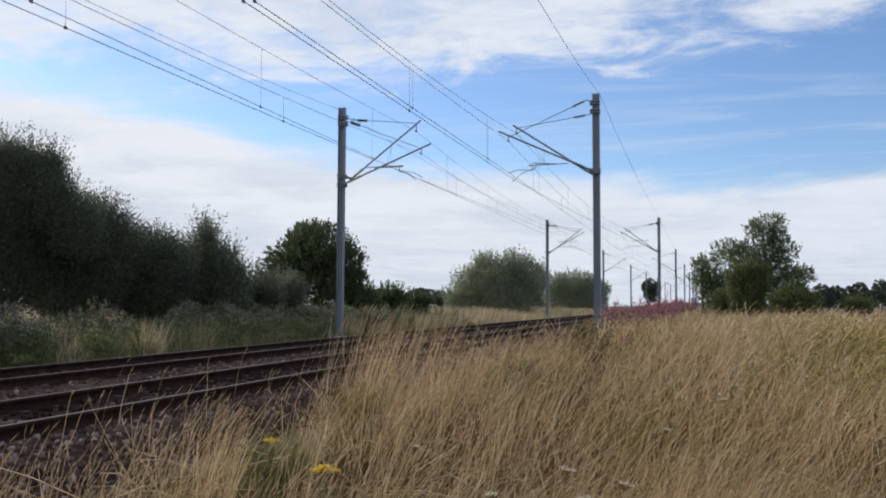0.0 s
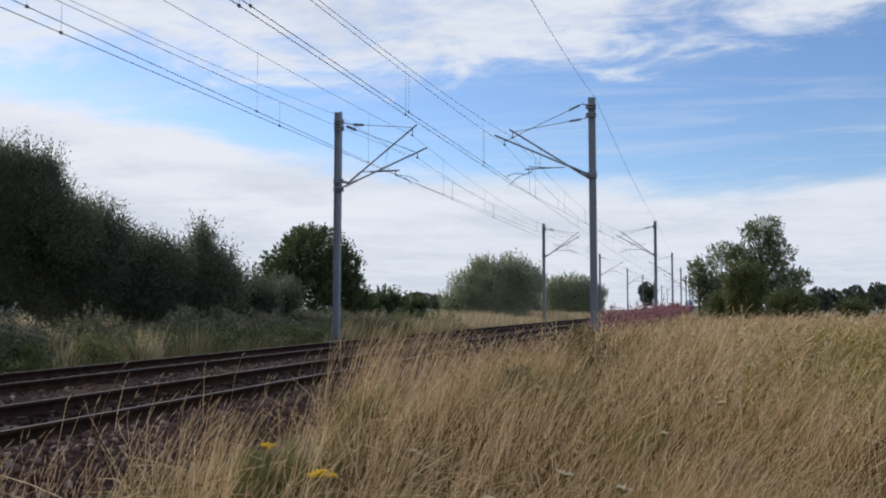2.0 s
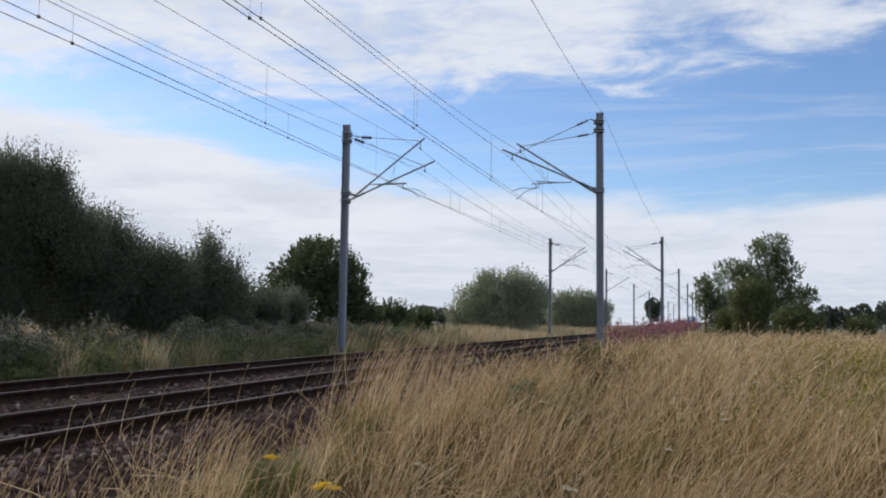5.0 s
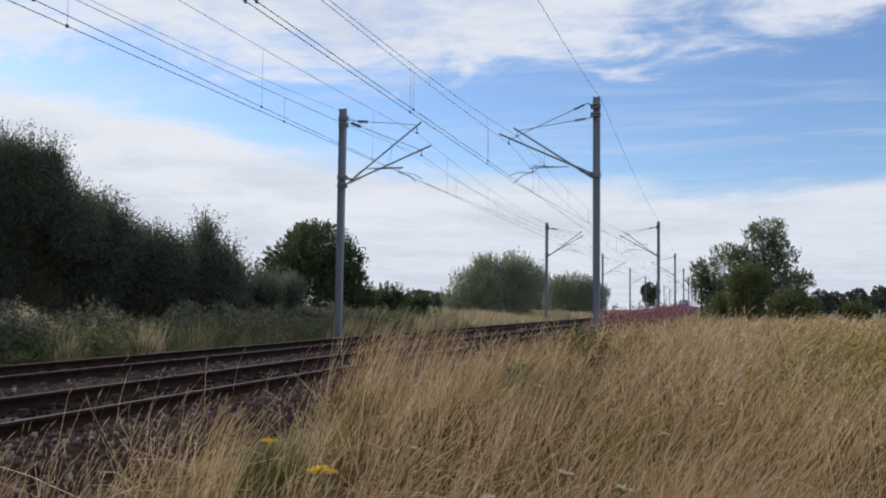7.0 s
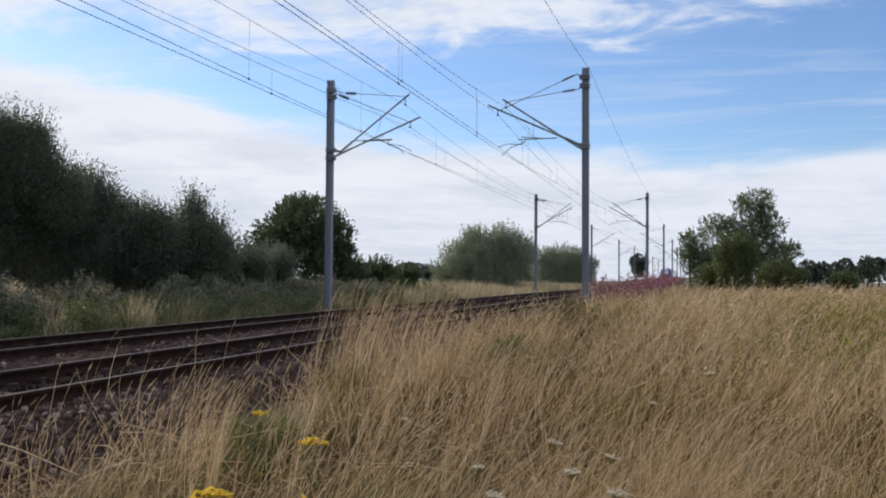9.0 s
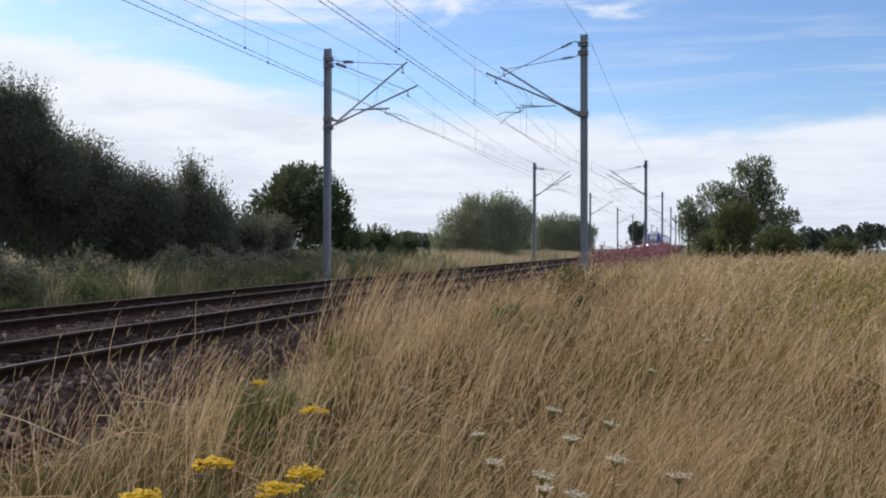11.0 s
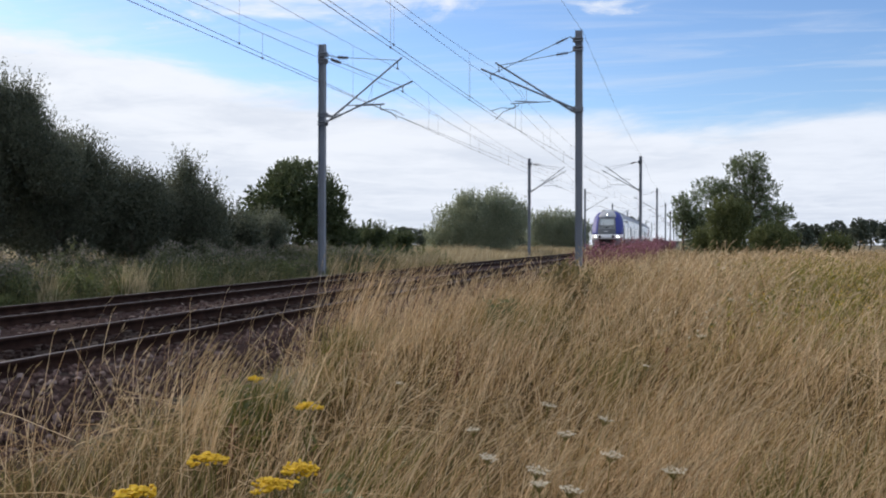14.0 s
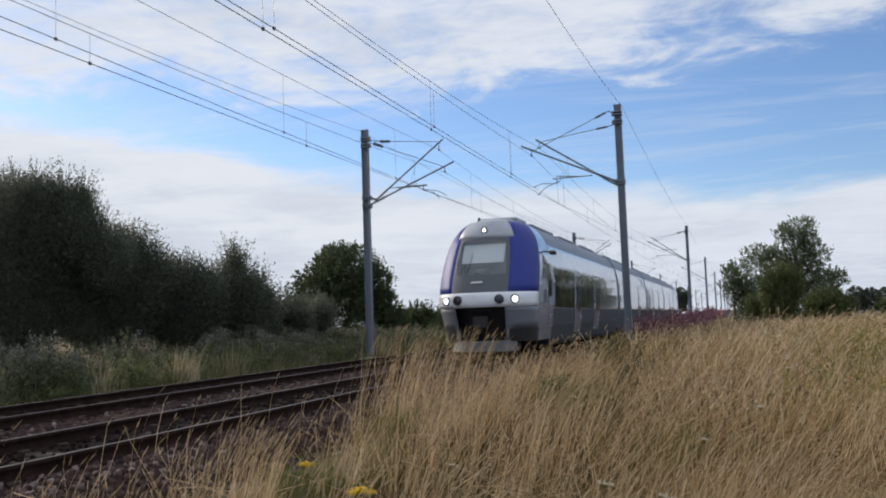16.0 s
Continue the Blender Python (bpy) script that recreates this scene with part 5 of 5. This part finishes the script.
# ---- the train: a four-car railcar set, nose at y = 0 of its own space ----
def paint(name, colour, rough=0.32, metal=0.0, coat=0.3, dirt=0.25):
    """Coach paint with faint road grime."""
    m = bpy.data.materials.new(name)
    m.use_nodes = True
    n = Nodes(m.node_tree)
    co = n.add("ShaderNodeTexCoord").outputs["Object"]
    grime = n.noise(n.add("ShaderNodeMapping", i0=co, i3=(1, 0.5, 2.5)).outputs[0], 1.6, 6.0, 0.65)
    col = n.mix(n.range(grime, 0.42, 0.85, 0.0, dirt), (*colour, 1), (0.10, 0.085, 0.07, 1))
    p = n.add("ShaderNodeBsdfPrincipled", Base_Color=col, Metallic=metal)
    n.put(p.inputs["Roughness"], n.math("ADD", rough, n.math("MULTIPLY", grime, 0.12)))
    p.inputs["Coat Weight"].default_value = coat
    n.put(n.add("ShaderNodeOutputMaterial").inputs[0], p)
    return m


def pane_material(name, tint, clear):
    m = bpy.data.materials.new(name)
    m.use_nodes = True
    n = Nodes(m.node_tree)
    g = n.add("ShaderNodeBsdfGlossy", Color=(0.9, 0.95, 1.0, 1), Roughness=0.03)
    d = n.add("ShaderNodeBsdfTransparent", Color=(*tint, 1))
    lw = n.add("ShaderNodeFresnel", IOR=1.55)
    mix = n.add("ShaderNodeMixShader", i0=n.math("MAXIMUM", lw.outputs[0], 1 - clear), i1=d.outputs[0], i2=g.outputs[0])
    n.put(n.add("ShaderNodeOutputMaterial").inputs[0], mix)
    return m


M_SILVER = paint("silver_paint", (0.50, 0.56, 0.64), 0.20, 0.62, 0.4)
# skirt grey; on the lower side it stands in for dark verge reflections
M_LOWER = paint("reflection_and_skirt_grey", (0.045, 0.05, 0.055), 0.6, 0.0, 0.0)
M_NOSE_LOW = paint("mid_grey_paint", (0.19, 0.20, 0.23), 0.42)
M_HOOD = paint("light_grey_paint", (0.44, 0.46, 0.50), 0.35, 0.2)
M_BLUE = paint("deep_blue_paint", (0.018, 0.035, 0.26), 0.5, 0.0, 0.0, 0.1)
M_WHITE = paint("white_paint", (0.84, 0.85, 0.88), 0.3, 0.0, 0.4)
M_ROOF = paint("roof_grey", (0.26, 0.28, 0.33), 0.5, 0.1, 0.0, 0.5)
M_BLACK = paint("black_panel", (0.018, 0.019, 0.022), 0.35, 0.0, 0.2, 0.15)
M_CABGREY = paint("cab_panel_grey", (0.09, 0.10, 0.115), 0.4, 0.0, 0.2, 0.2)
M_UNDER = paint("underframe", (0.035, 0.032, 0.032), 0.7, 0.1, 0.0, 0.5)
M_BELLOWS = paint("gangway_rubber", (0.03, 0.03, 0.033), 0.75, 0.0, 0.0)
M_SIDEGLASS = paint("tinted_window_glass", (0.012, 0.016, 0.018), 0.04, 0.0, 0.6, 0.03)
M_SCREEN = pane_material("windscreen_glass", (0.95, 0.97, 0.97), 0.86)
M_BLIND = paint("sun_blind", (0.85, 0.87, 0.87), 0.8, 0, 0, 0.1)
M_LAMP = glow("headlamp_glow", (1.0, 0.97, 0.93), 30.0)
M_TOPLAMP = glow("top_lamp_glow", (1.0, 0.97, 0.93), 9.0)
M_LENS = paint("red_lamp_lens", (0.05, 0.045, 0.06), 0.15, 0.2, 0.5, 0.05)

Z_KEYS = [0.30, 0.55, 1.20, 1.45, 1.66, 1.87, 2.04, 2.36, 3.46, 3.78, 4.02, 4.14]
FRONT_Y = [0.50, 0.32, 0.12, 0.02, 0.00, 0.05, 0.12, 0.28, 0.92, 1.12, 1.42, 2.10]
W_Z = [0.30, 0.90, 1.50, 2.20, 2.75, 3.30, 3.64, 3.92, 4.10, 4.14]
W_X = [1.28, 1.40, 1.455, 1.475, 1.445, 1.35, 1.20, 0.97, 0.60, 0.20]
NOSE_D, BODY_Y = 1.35, 3.6


def half_width(z):
    return float(np.interp(z, W_Z, W_X))


def nose_point(f, z, side, back=None):
    """f: share of the half width from the centre line; back: a place on the flank."""
    w, y0 = half_width(z), float(np.interp(z, Z_KEYS, FRONT_Y))
    if back is not None:
        return Vector((side * w, back, z))
    n = 2.15
    return Vector((side * w * f, min(y0 + NOSE_D * (1 - (1 - f ** n) ** (1 / n)), BODY_Y), z))


F_LINES = [0.0, 0.16, 0.32, 0.50, 0.56, 0.66, 0.78, 0.88, 0.95, 0.985, 1.0]
Z_LINES = [0.45, 0.64, 0.83, 1.02, 1.20, 1.32, 1.44, 1.56, 1.66, 1.76, 1.86, 2.06, 2.28, 2.38, 2.60, 2.87, 3.14, 3.38, 3.48, 3.62, 3.75, 3.88, 4.00, 4.08, 4.14]


def nose_region(f, z):
    if z < 0.83 and f > 0.53:
        return "valance"
    if z < 1.44:
        return "opening" if f < 0.53 else "lower_cheek"
    if z < 1.86:
        return "light_band"
    if z > 3.48:
        return "hood" if f < 0.72 or z > 4.02 else "cheek"
    if f > 0.56:
        return "cheek"
    if f > 0.50 or z < 2.38 or z > 3.38:
        return "screen_surround"
    return "windscreen"


def build_nose(parent):
    mats = {"valance": (M_UNDER, "black lower valance"), "lower_cheek": (M_NOSE_LOW, "grey lower nose"), "light_band": (M_WHITE, "white headlamp band"), "hood": (M_HOOD, "silver-grey hood over the windscreen"),
            "cheek": (M_BLUE, "deep blue nose cheek"), "screen_surround": (M_CABGREY, "dark windscreen surround"), "windscreen": (M_SCREEN, "raked windscreen"), "opening": (M_BLACK, "dark coupler opening")}
    regions = {}
    for side in (-1, 1):
        for i in range(len(F_LINES) - 1):
            for j in range(len(Z_LINES) - 1):
                fa, fb, za, zb = F_LINES[i], F_LINES[i + 1], Z_LINES[j], Z_LINES[j + 1]
                r = nose_region((fa + fb) / 2, (za + zb) / 2)
                q = [nose_point(fa, za, side), nose_point(fb, za, side), nose_point(fb, zb, side), nose_point(fa, zb, side)]
                if r == "opening":
                    q = [p + Vector((0, 0.38, 0)) for p in q]
                if r == "light_band":
                    q = [p + Vector((0, -0.02, 0)) for p in q]
                key = (r, side if r in ("cheek", "lower_cheek", "valance") else 0)
                regions.setdefault(key, []).append(q if side > 0 else q[::-1])
    # flanks behind the corner
    for side in (-1, 1):
        for j in range(len(Z_LINES) - 1):
            za, zb = Z_LINES[j], Z_LINES[j + 1]
            a, b = nose_point(1, za, side), nose_point(1, zb, side)
            if a.y < BODY_Y - 0.01 or b.y < BODY_Y - 0.01:
                q = [a, nose_point(0, za, side, BODY_Y), nose_point(0, zb, side, BODY_Y), b]
                regions.setdefault(("flank", side), []).append(q if side > 0 else q[::-1])
    mats["flank"] = (M_SILVER, "silver cab side")
    for (r, s), quads in regions.items():
        bm = bmesh.new()
        for q in quads:
            if (q[0] - q[2]).length > 1e-4:
                try:
                    bm.faces.new([bm.verts.new(p) for p in q])
                except ValueError:
                    pass
        bmesh.ops.remove_doubles(bm, verts=bm.verts, dist=0.0005)
        bmesh.ops.recalc_face_normals(bm, faces=bm.faces)
        if r in ("cheek", "lower_cheek", "light_band", "hood"):
            bmesh.ops.solidify(bm, geom=bm.faces[:], thickness=0.03)
        ob = part({"screen_surround": "windscreen_surround", "opening": "coupler_opening", "flank": "cab_side"}.get(r, r), bm, mats[r][0], parent, mats[r][1], True)
        if r == "windscreen":
            ob.visible_shadow = False


def lamp(parent, x, z, lit, r=0.115, shine=None):
    f = abs(x) / half_width(z)
    p = nose_point(f, z, 1 if x >= 0 else -1)
    d = Vector((0.35 * x, -1, 0)).normalized()
    turn = d.to_track_quat("Z", "Y").to_matrix().to_4x4()
    m = Matrix.Translation(p - Vector((0, 0.02, 0))) @ turn
    bm = bmesh.new()
    ring = []
    for k in range(20):
        a = 2 * math.pi * k / 20
        c, s = math.cos(a), math.sin(a)
        ring.append([bm.verts.new(m @ Vector((rr * c, rr * s, h))) for rr, h in ((r * 1.18, -0.03), (r * 1.18, 0.035), (r, 0.045), (r * 0.92, 0.02))])
    for a, b in zip(ring, ring[1:] + ring[:1]):
        for q in range(3):
            bm.faces.new((a[q], b[q], b[q + 1], a[q + 1]))
    head = part("headlamp", bm, M_BLACK, parent, "lit white headlamp" if lit else "unlit dark tail lamp")
    bm = bmesh.new()
    rr = r * (0.44 if lit else 0.95)
    rim = [bm.verts.new(m @ Vector((rr * math.cos(a), rr * math.sin(a), 0.022))) for a in [2 * math.pi * k / 18 for k in range(18)]]
    top = bm.verts.new(m @ Vector((0, 0, 0.04)))
    for a, b in zip(rim, rim[1:] + rim[:1]):
        bm.faces.new((a, b, top))
    part("lens", bm, (shine or M_LAMP) if lit else M_LENS, head)


def body_section(bm, y0, y1, zs):
    rows = []
    for y in (y0, y1):
        ring = [Vector((half_width(z), y, z)) for z in zs] + [Vector((-half_width(z), y, z)) for z in reversed(zs)]
        rows.append([bm.verts.new(p) for p in ring])
    k = len(rows[0])
    for i in range(k):
        bm.faces.new((rows[0][i], rows[0][(i + 1) % k], rows[1][(i + 1) % k], rows[1][i]))
    bm.faces.new(rows[0]), bm.faces.new(rows[1][::-1])
    bmesh.ops.recalc_face_normals(bm, faces=bm.faces)


def side_panel(name, y0, y1, z0, z1, side, mat, parent, label="", proud=0.012, bevel=0.02):
    """A panel that lies along the flank and follows its curve."""
    bm = bmesh.new()
    zs = np.linspace(z0, z1, 5)
    outer, inner = [], []
    for y in (y0, y1):
        outer.append([bm.verts.new((side * (half_width(z) + proud), y, z)) for z in zs])
        inner.append([bm.verts.new((side * (half_width(z) - 0.03), y, z)) for z in zs])
    for j in range(4):
        bm.faces.new((outer[0][j], outer[1][j], outer[1][j + 1], outer[0][j + 1]))
        for e in (0, 1):
            bm.faces.new((outer[e][j], outer[e][j + 1], inner[e][j + 1], inner[e][j]))
    for j in (0, 4):
        bm.faces.new((outer[0][j], outer[1][j], inner[1][j], inner[0][j]))
    bmesh.ops.recalc_face_normals(bm, faces=bm.faces)
    return part(name, bm, mat, parent, label)


def build_bogie(y, parent):
    bm = bmesh.new()
    for s in (-1, 1):
        box(bm, (s * 1.0, y, 0.55), (0.16, 2.9, 0.22), bevel=0.03)
    box(bm, (0, y, 0.6), (2.0, 0.5, 0.25), bevel=0.03)
    bogie = part("bogie", bm, M_UNDER, parent, "black bogie frame")
    for d in (-1.1, 1.1):
        for s in (-1, 1):
            bm = bmesh.new()
            tube(bm, [(s * 0.68, y + d, 0.42), (s * 0.70, y + d, 0.42), (s * 0.82, y + d, 0.42)], [0.45, 0.42, 0.42], 24)
            part("wheel", bm, M_RAIL, bogie, "steel wheel")


def build_car(train, y0, y1, front, doors, label):
    bm = bmesh.new()
    body_section(bm, y0, y1, [0.50, 0.90, 1.50, 2.20, 2.75, 3.10, 3.30, 3.50])
    car = part("car_body", bm, M_SILVER, train, label, False)
    bm = bmesh.new()
    body_section(bm, y0 + 0.01, y1 - 0.01, [3.50, 3.64, 3.78, 3.92, 4.02, 4.10, 4.14])
    part("roof", bm, M_ROOF, car, "dark grey rounded roof")
    bm = bmesh.new()
    box(bm, (0, (y0 + y1) / 2, 0.42), (2.5, y1 - y0 - 0.4, 0.36), bevel=0.03)
    part("underframe", bm, M_UNDER, car)
    for k in range(3):
        yc = y0 + (k + 0.6) * (y1 - y0) / 3.3
        bm = bmesh.new()
        box(bm, (0, yc, 4.13), (1.3, (y1 - y0) / 4.6, 0.12), bevel=0.04)
        part("roof_unit", bm, M_ROOF, car, "grey roof equipment box")
    for side in (-1, 1):
        y = y0 + 0.35
        cuts = sorted(doors)
        start = y
        for d in cuts + [None]:
            end = (d - 0.78) if d is not None else y1 - 0.35
            span = end - start
            if span > 0.8:
                k = max(1, round(span / 1.9))
                for q in range(k):
                    a, b = start + span * q / k + 0.04, start + span * (q + 1) / k - 0.04
                    side_panel("window", a, b, 1.42, 2.66, side, M_SIDEGLASS, car, "dark tinted window")
            if d is not None:
                door = side_panel("door", d - 0.68, d + 0.68, 0.56, 2.74, side, M_SILVER, car, "silver plug door", 0.02)
                for s in (-0.34, 0.34):
                    side_panel("door_window", d + s - 0.24, d + s + 0.24, 1.30, 2.55, side, M_SIDEGLASS, door, "dark door glass", 0.03)
                side_panel("door_seam", d - 0.012, d + 0.012, 0.56, 2.74, side, M_BLACK, door, "black door seam", 0.024)
                start = d + 0.78
        # the silver side's dark reflection of the weeds, laid on as a grey panel
        side_panel("lower_panel", y0 + 0.03, y1 - 0.03, 0.60, 1.38, side, M_LOWER, car, "lower side in dark grey for the reflected greenery", 0.005)
        side_panel("cantrail_stripe", y0 + 0.05, y1 - 0.05, 3.38, 3.49, side, M_ROOF, car, "grey cantrail stripe", 0.008)
        side_panel("skirt", y0 + 0.1, y1 - 0.1, 0.34, 0.62, side, M_LOWER, car, "dark grey side skirt", 0.006)
    build_bogie(y0 + (2.4 if not front else 0.2), car)
    build_bogie(y1 - 1.2, car)
    return car


def build_train():
    train = new("train")
    tagged(train, "silver and blue regional railcar train with lit headlamps", "train")
    cars = [(BODY_Y, 20.6, True, [8.6, 13.4], "silver leading car body"), (21.3, 36.0, False, [26.2, 31.2], "silver middle car body"),
            (36.7, 51.4, False, [41.6, 46.6], "silver middle car body"), (52.1, 71.6, False, [58.8, 64.0], "silver rear car body")]
    for c in cars:
        build_car(train, *c)
    for a, b in zip(cars, cars[1:]):
        bm = bmesh.new()
        for k in range(6):
            yy = a[1] + (b[0] - a[1]) * (k + 0.5) / 6
            body_section(bm, yy - 0.055, yy + 0.055, [0.7, 1.5, 2.4, 3.1, 3.6, 3.92])
        g = part("gangway_bellows", bm, M_BELLOWS, train, "black rubber gangway bellows")
        g.scale = (0.965, 1, 1)
    bm = bmesh.new()
    box(bm, (0, 2.2, 0.75), (2.3, 2.6, 0.5), bevel=0.05)
    nose_core = part("nose_frame", bm, M_UNDER, train, "dark nose underframe")
    build_nose(nose_core)
    # cab inside: blind, desk, back wall
    bm = bmesh.new()
    box(bm, (0, 0.90, 3.00), (1.24, 0.02, 0.66), pose(0, 0, 0, -33).to_3x3().to_4x4())
    part("sun_blind", bm, M_BLIND, nose_core, "pale half-drawn sun blind")
    bm = bmesh.new()
    box(bm, (0, 1.10, 2.18), (2.2, 0.9, 0.35), bevel=0.08)
    box(bm, (0.0, 0.62, 2.50), (0.42, 0.12, 0.16), bevel=0.03)
    part("driving_desk", bm, M_BLACK, nose_core, "black driving desk")
    bm = bmesh.new()
    box(bm, (0, 3.3, 2.4), (2.4, 0.05, 2.2))
    part("cab_wall", bm, M_HOOD, nose_core, "grey cab back wall")
    bm = bmesh.new()
    box(bm, (0, 2.2, 1.35), (2.5, 2.6, 0.04))
    part("cab_floor", bm, M_BLACK, nose_core)
    for x, lit in ((-1.0, True), (1.0, True), (-0.60, False), (0.60, False)):
        lamp(nose_core, x, 1.655, lit)
    lamp(nose_core, 0.0, 3.70, True, 0.085, M_TOPLAMP)
    bm = bmesh.new()
    tube(bm, [(-0.36, 0.36, 2.44), (-0.30, 0.60, 2.80), (-0.28, 0.74, 3.02)], [0.014, 0.012, 0.010], 6)
    part("wiper", bm, M_BLACK, nose_core, "black windscreen wiper")
    # writing on the panel under the windscreen, too small to read
    for k, w in enumerate((0.05, 0.26)):
        bm = bmesh.new()
        box(bm, (-0.18 + 0.17 * k, 0.125, 2.15), (w, 0.012, 0.05), pose(0, 0, 0, -24).to_3x3().to_4x4())
        part("lettering_bar", bm, M_WHITE, nose_core, "pale bar of unreadable lettering")
    bm = bmesh.new()
    tube(bm, [(0, 0.75, 1.02), (0, 0.30, 1.02)], 0.13, 10)
    box(bm, (0, 0.22, 1.02), (0.42, 0.20, 0.34), bevel=0.04)
    box(bm, (0, 0.42, 1.36), (0.5, 0.2, 0.08), bevel=0.02)
    part("coupler", bm, M_UNDER, nose_core, "black automatic coupler")
    bm = bmesh.new()
    prof = [(-0.95, 0.66), (-0.62, 0.40), (0.0, 0.28), (0.62, 0.40), (0.95, 0.66)]
    lo = [bm.verts.new((x, y - 0.03, 0.20)) for x, y in prof]
    hi = [bm.verts.new((x * 0.96, y + 0.07, 0.50)) for x, y in prof]
    for k in range(4):
        bm.faces.new((lo[k], lo[k + 1], hi[k + 1], hi[k]))
    bmesh.ops.solidify(bm, geom=bm.faces[:], thickness=0.03)
    part("snow_plough", bm, M_NOSE_LOW, nose_core, "light grey obstacle deflector")
    for side in (-1, 1):
        w = lambda z: half_width(z)
        bm = bmesh.new()
        q = [Vector((side * (w(z) + 0.012), y, z)) for y, z in ((2.02, 2.28), (2.75, 2.20), (2.75, 2.95), (2.45, 3.0))]
        bm.faces.new([bm.verts.new(p) for p in q])
        bmesh.ops.solidify(bm, geom=bm.faces[:], thickness=0.02)
        part("cab_side_window", bm, M_SIDEGLASS, nose_core, "dark cab side window")
        side_panel("cab_door_window", 2.95, 3.45, 1.75, 2.75, side, M_SIDEGLASS, nose_core, "dark cab door glass")
        side_panel("cab_door_seam", 2.86, 2.885, 0.7, 2.85, side, M_BLACK, nose_core, "black door seam")
        side_panel("fleet_mark", 2.15, 2.55, 1.55, 1.95, side, M_CABGREY, nose_core, "grey square mark")
        if side < 0:
            continue
        bm = bmesh.new()
        tube(bm, [(side * 1.32, 2.85, 3.12), (side * 1.62, 2.75, 3.08)], 0.03, 6)
        box(bm, (side * 1.68, 2.72, 3.05), (0.20, 0.30, 0.12), bevel=0.04)
        part("mirror_camera", bm, M_BLACK, nose_core, "black mirror pod")
    bm = bmesh.new()
    box(bm, (0, 3.3, 4.15), (1.3, 1.4, 0.12), bevel=0.05)
    part("roof_fairing", bm, M_HOOD, nose_core, "grey roof fairing")
    bm = bmesh.new()
    tube(bm, [(-0.45, 2.2, 4.06), (-0.45, 2.2, 4.20)], 0.035, 8)
    part("horn", bm, M_BLACK, nose_core)
    return train


train = build_train()


# ---- what moves ----
def motions():
    # the train runs in at 30.8 m/s on the near track
    rows = []
    for k in range(33):
        t = k * 0.5
        y = 25.1 + 30.8 * (16.0 - t)
        y2 = y + 36
        x1, x2 = NEAR_X + float(bend(y)), NEAR_X + float(bend(y2))
        z1, z2 = float(rise(y)), float(rise(y2))
        yaw = -math.degrees(math.atan2(x2 - x1, y2 - y))
        tilt = math.degrees(math.atan2(z2 - z1, y2 - y))
        rows.append((t, pose(x1, y, z1 + 0.003, tilt, 0, yaw)))
    walk(train, rows)
    # grass tufts rock about their roots in the wind
    for ob, x, y, phase, swing in SWAYING:
        base = ob.matrix_basis.copy()
        rows = []
        for k in range(33):
            t = k * 0.5
            a = swing * (math.sin(1.9 * t - 0.35 * x - 0.2 * y) + 0.5 * math.sin(3.7 * t + phase))
            rows.append((t, base @ pose(0, 0, 0, 0.35 * a, a, 0)))
        walk(ob, rows)


motions()
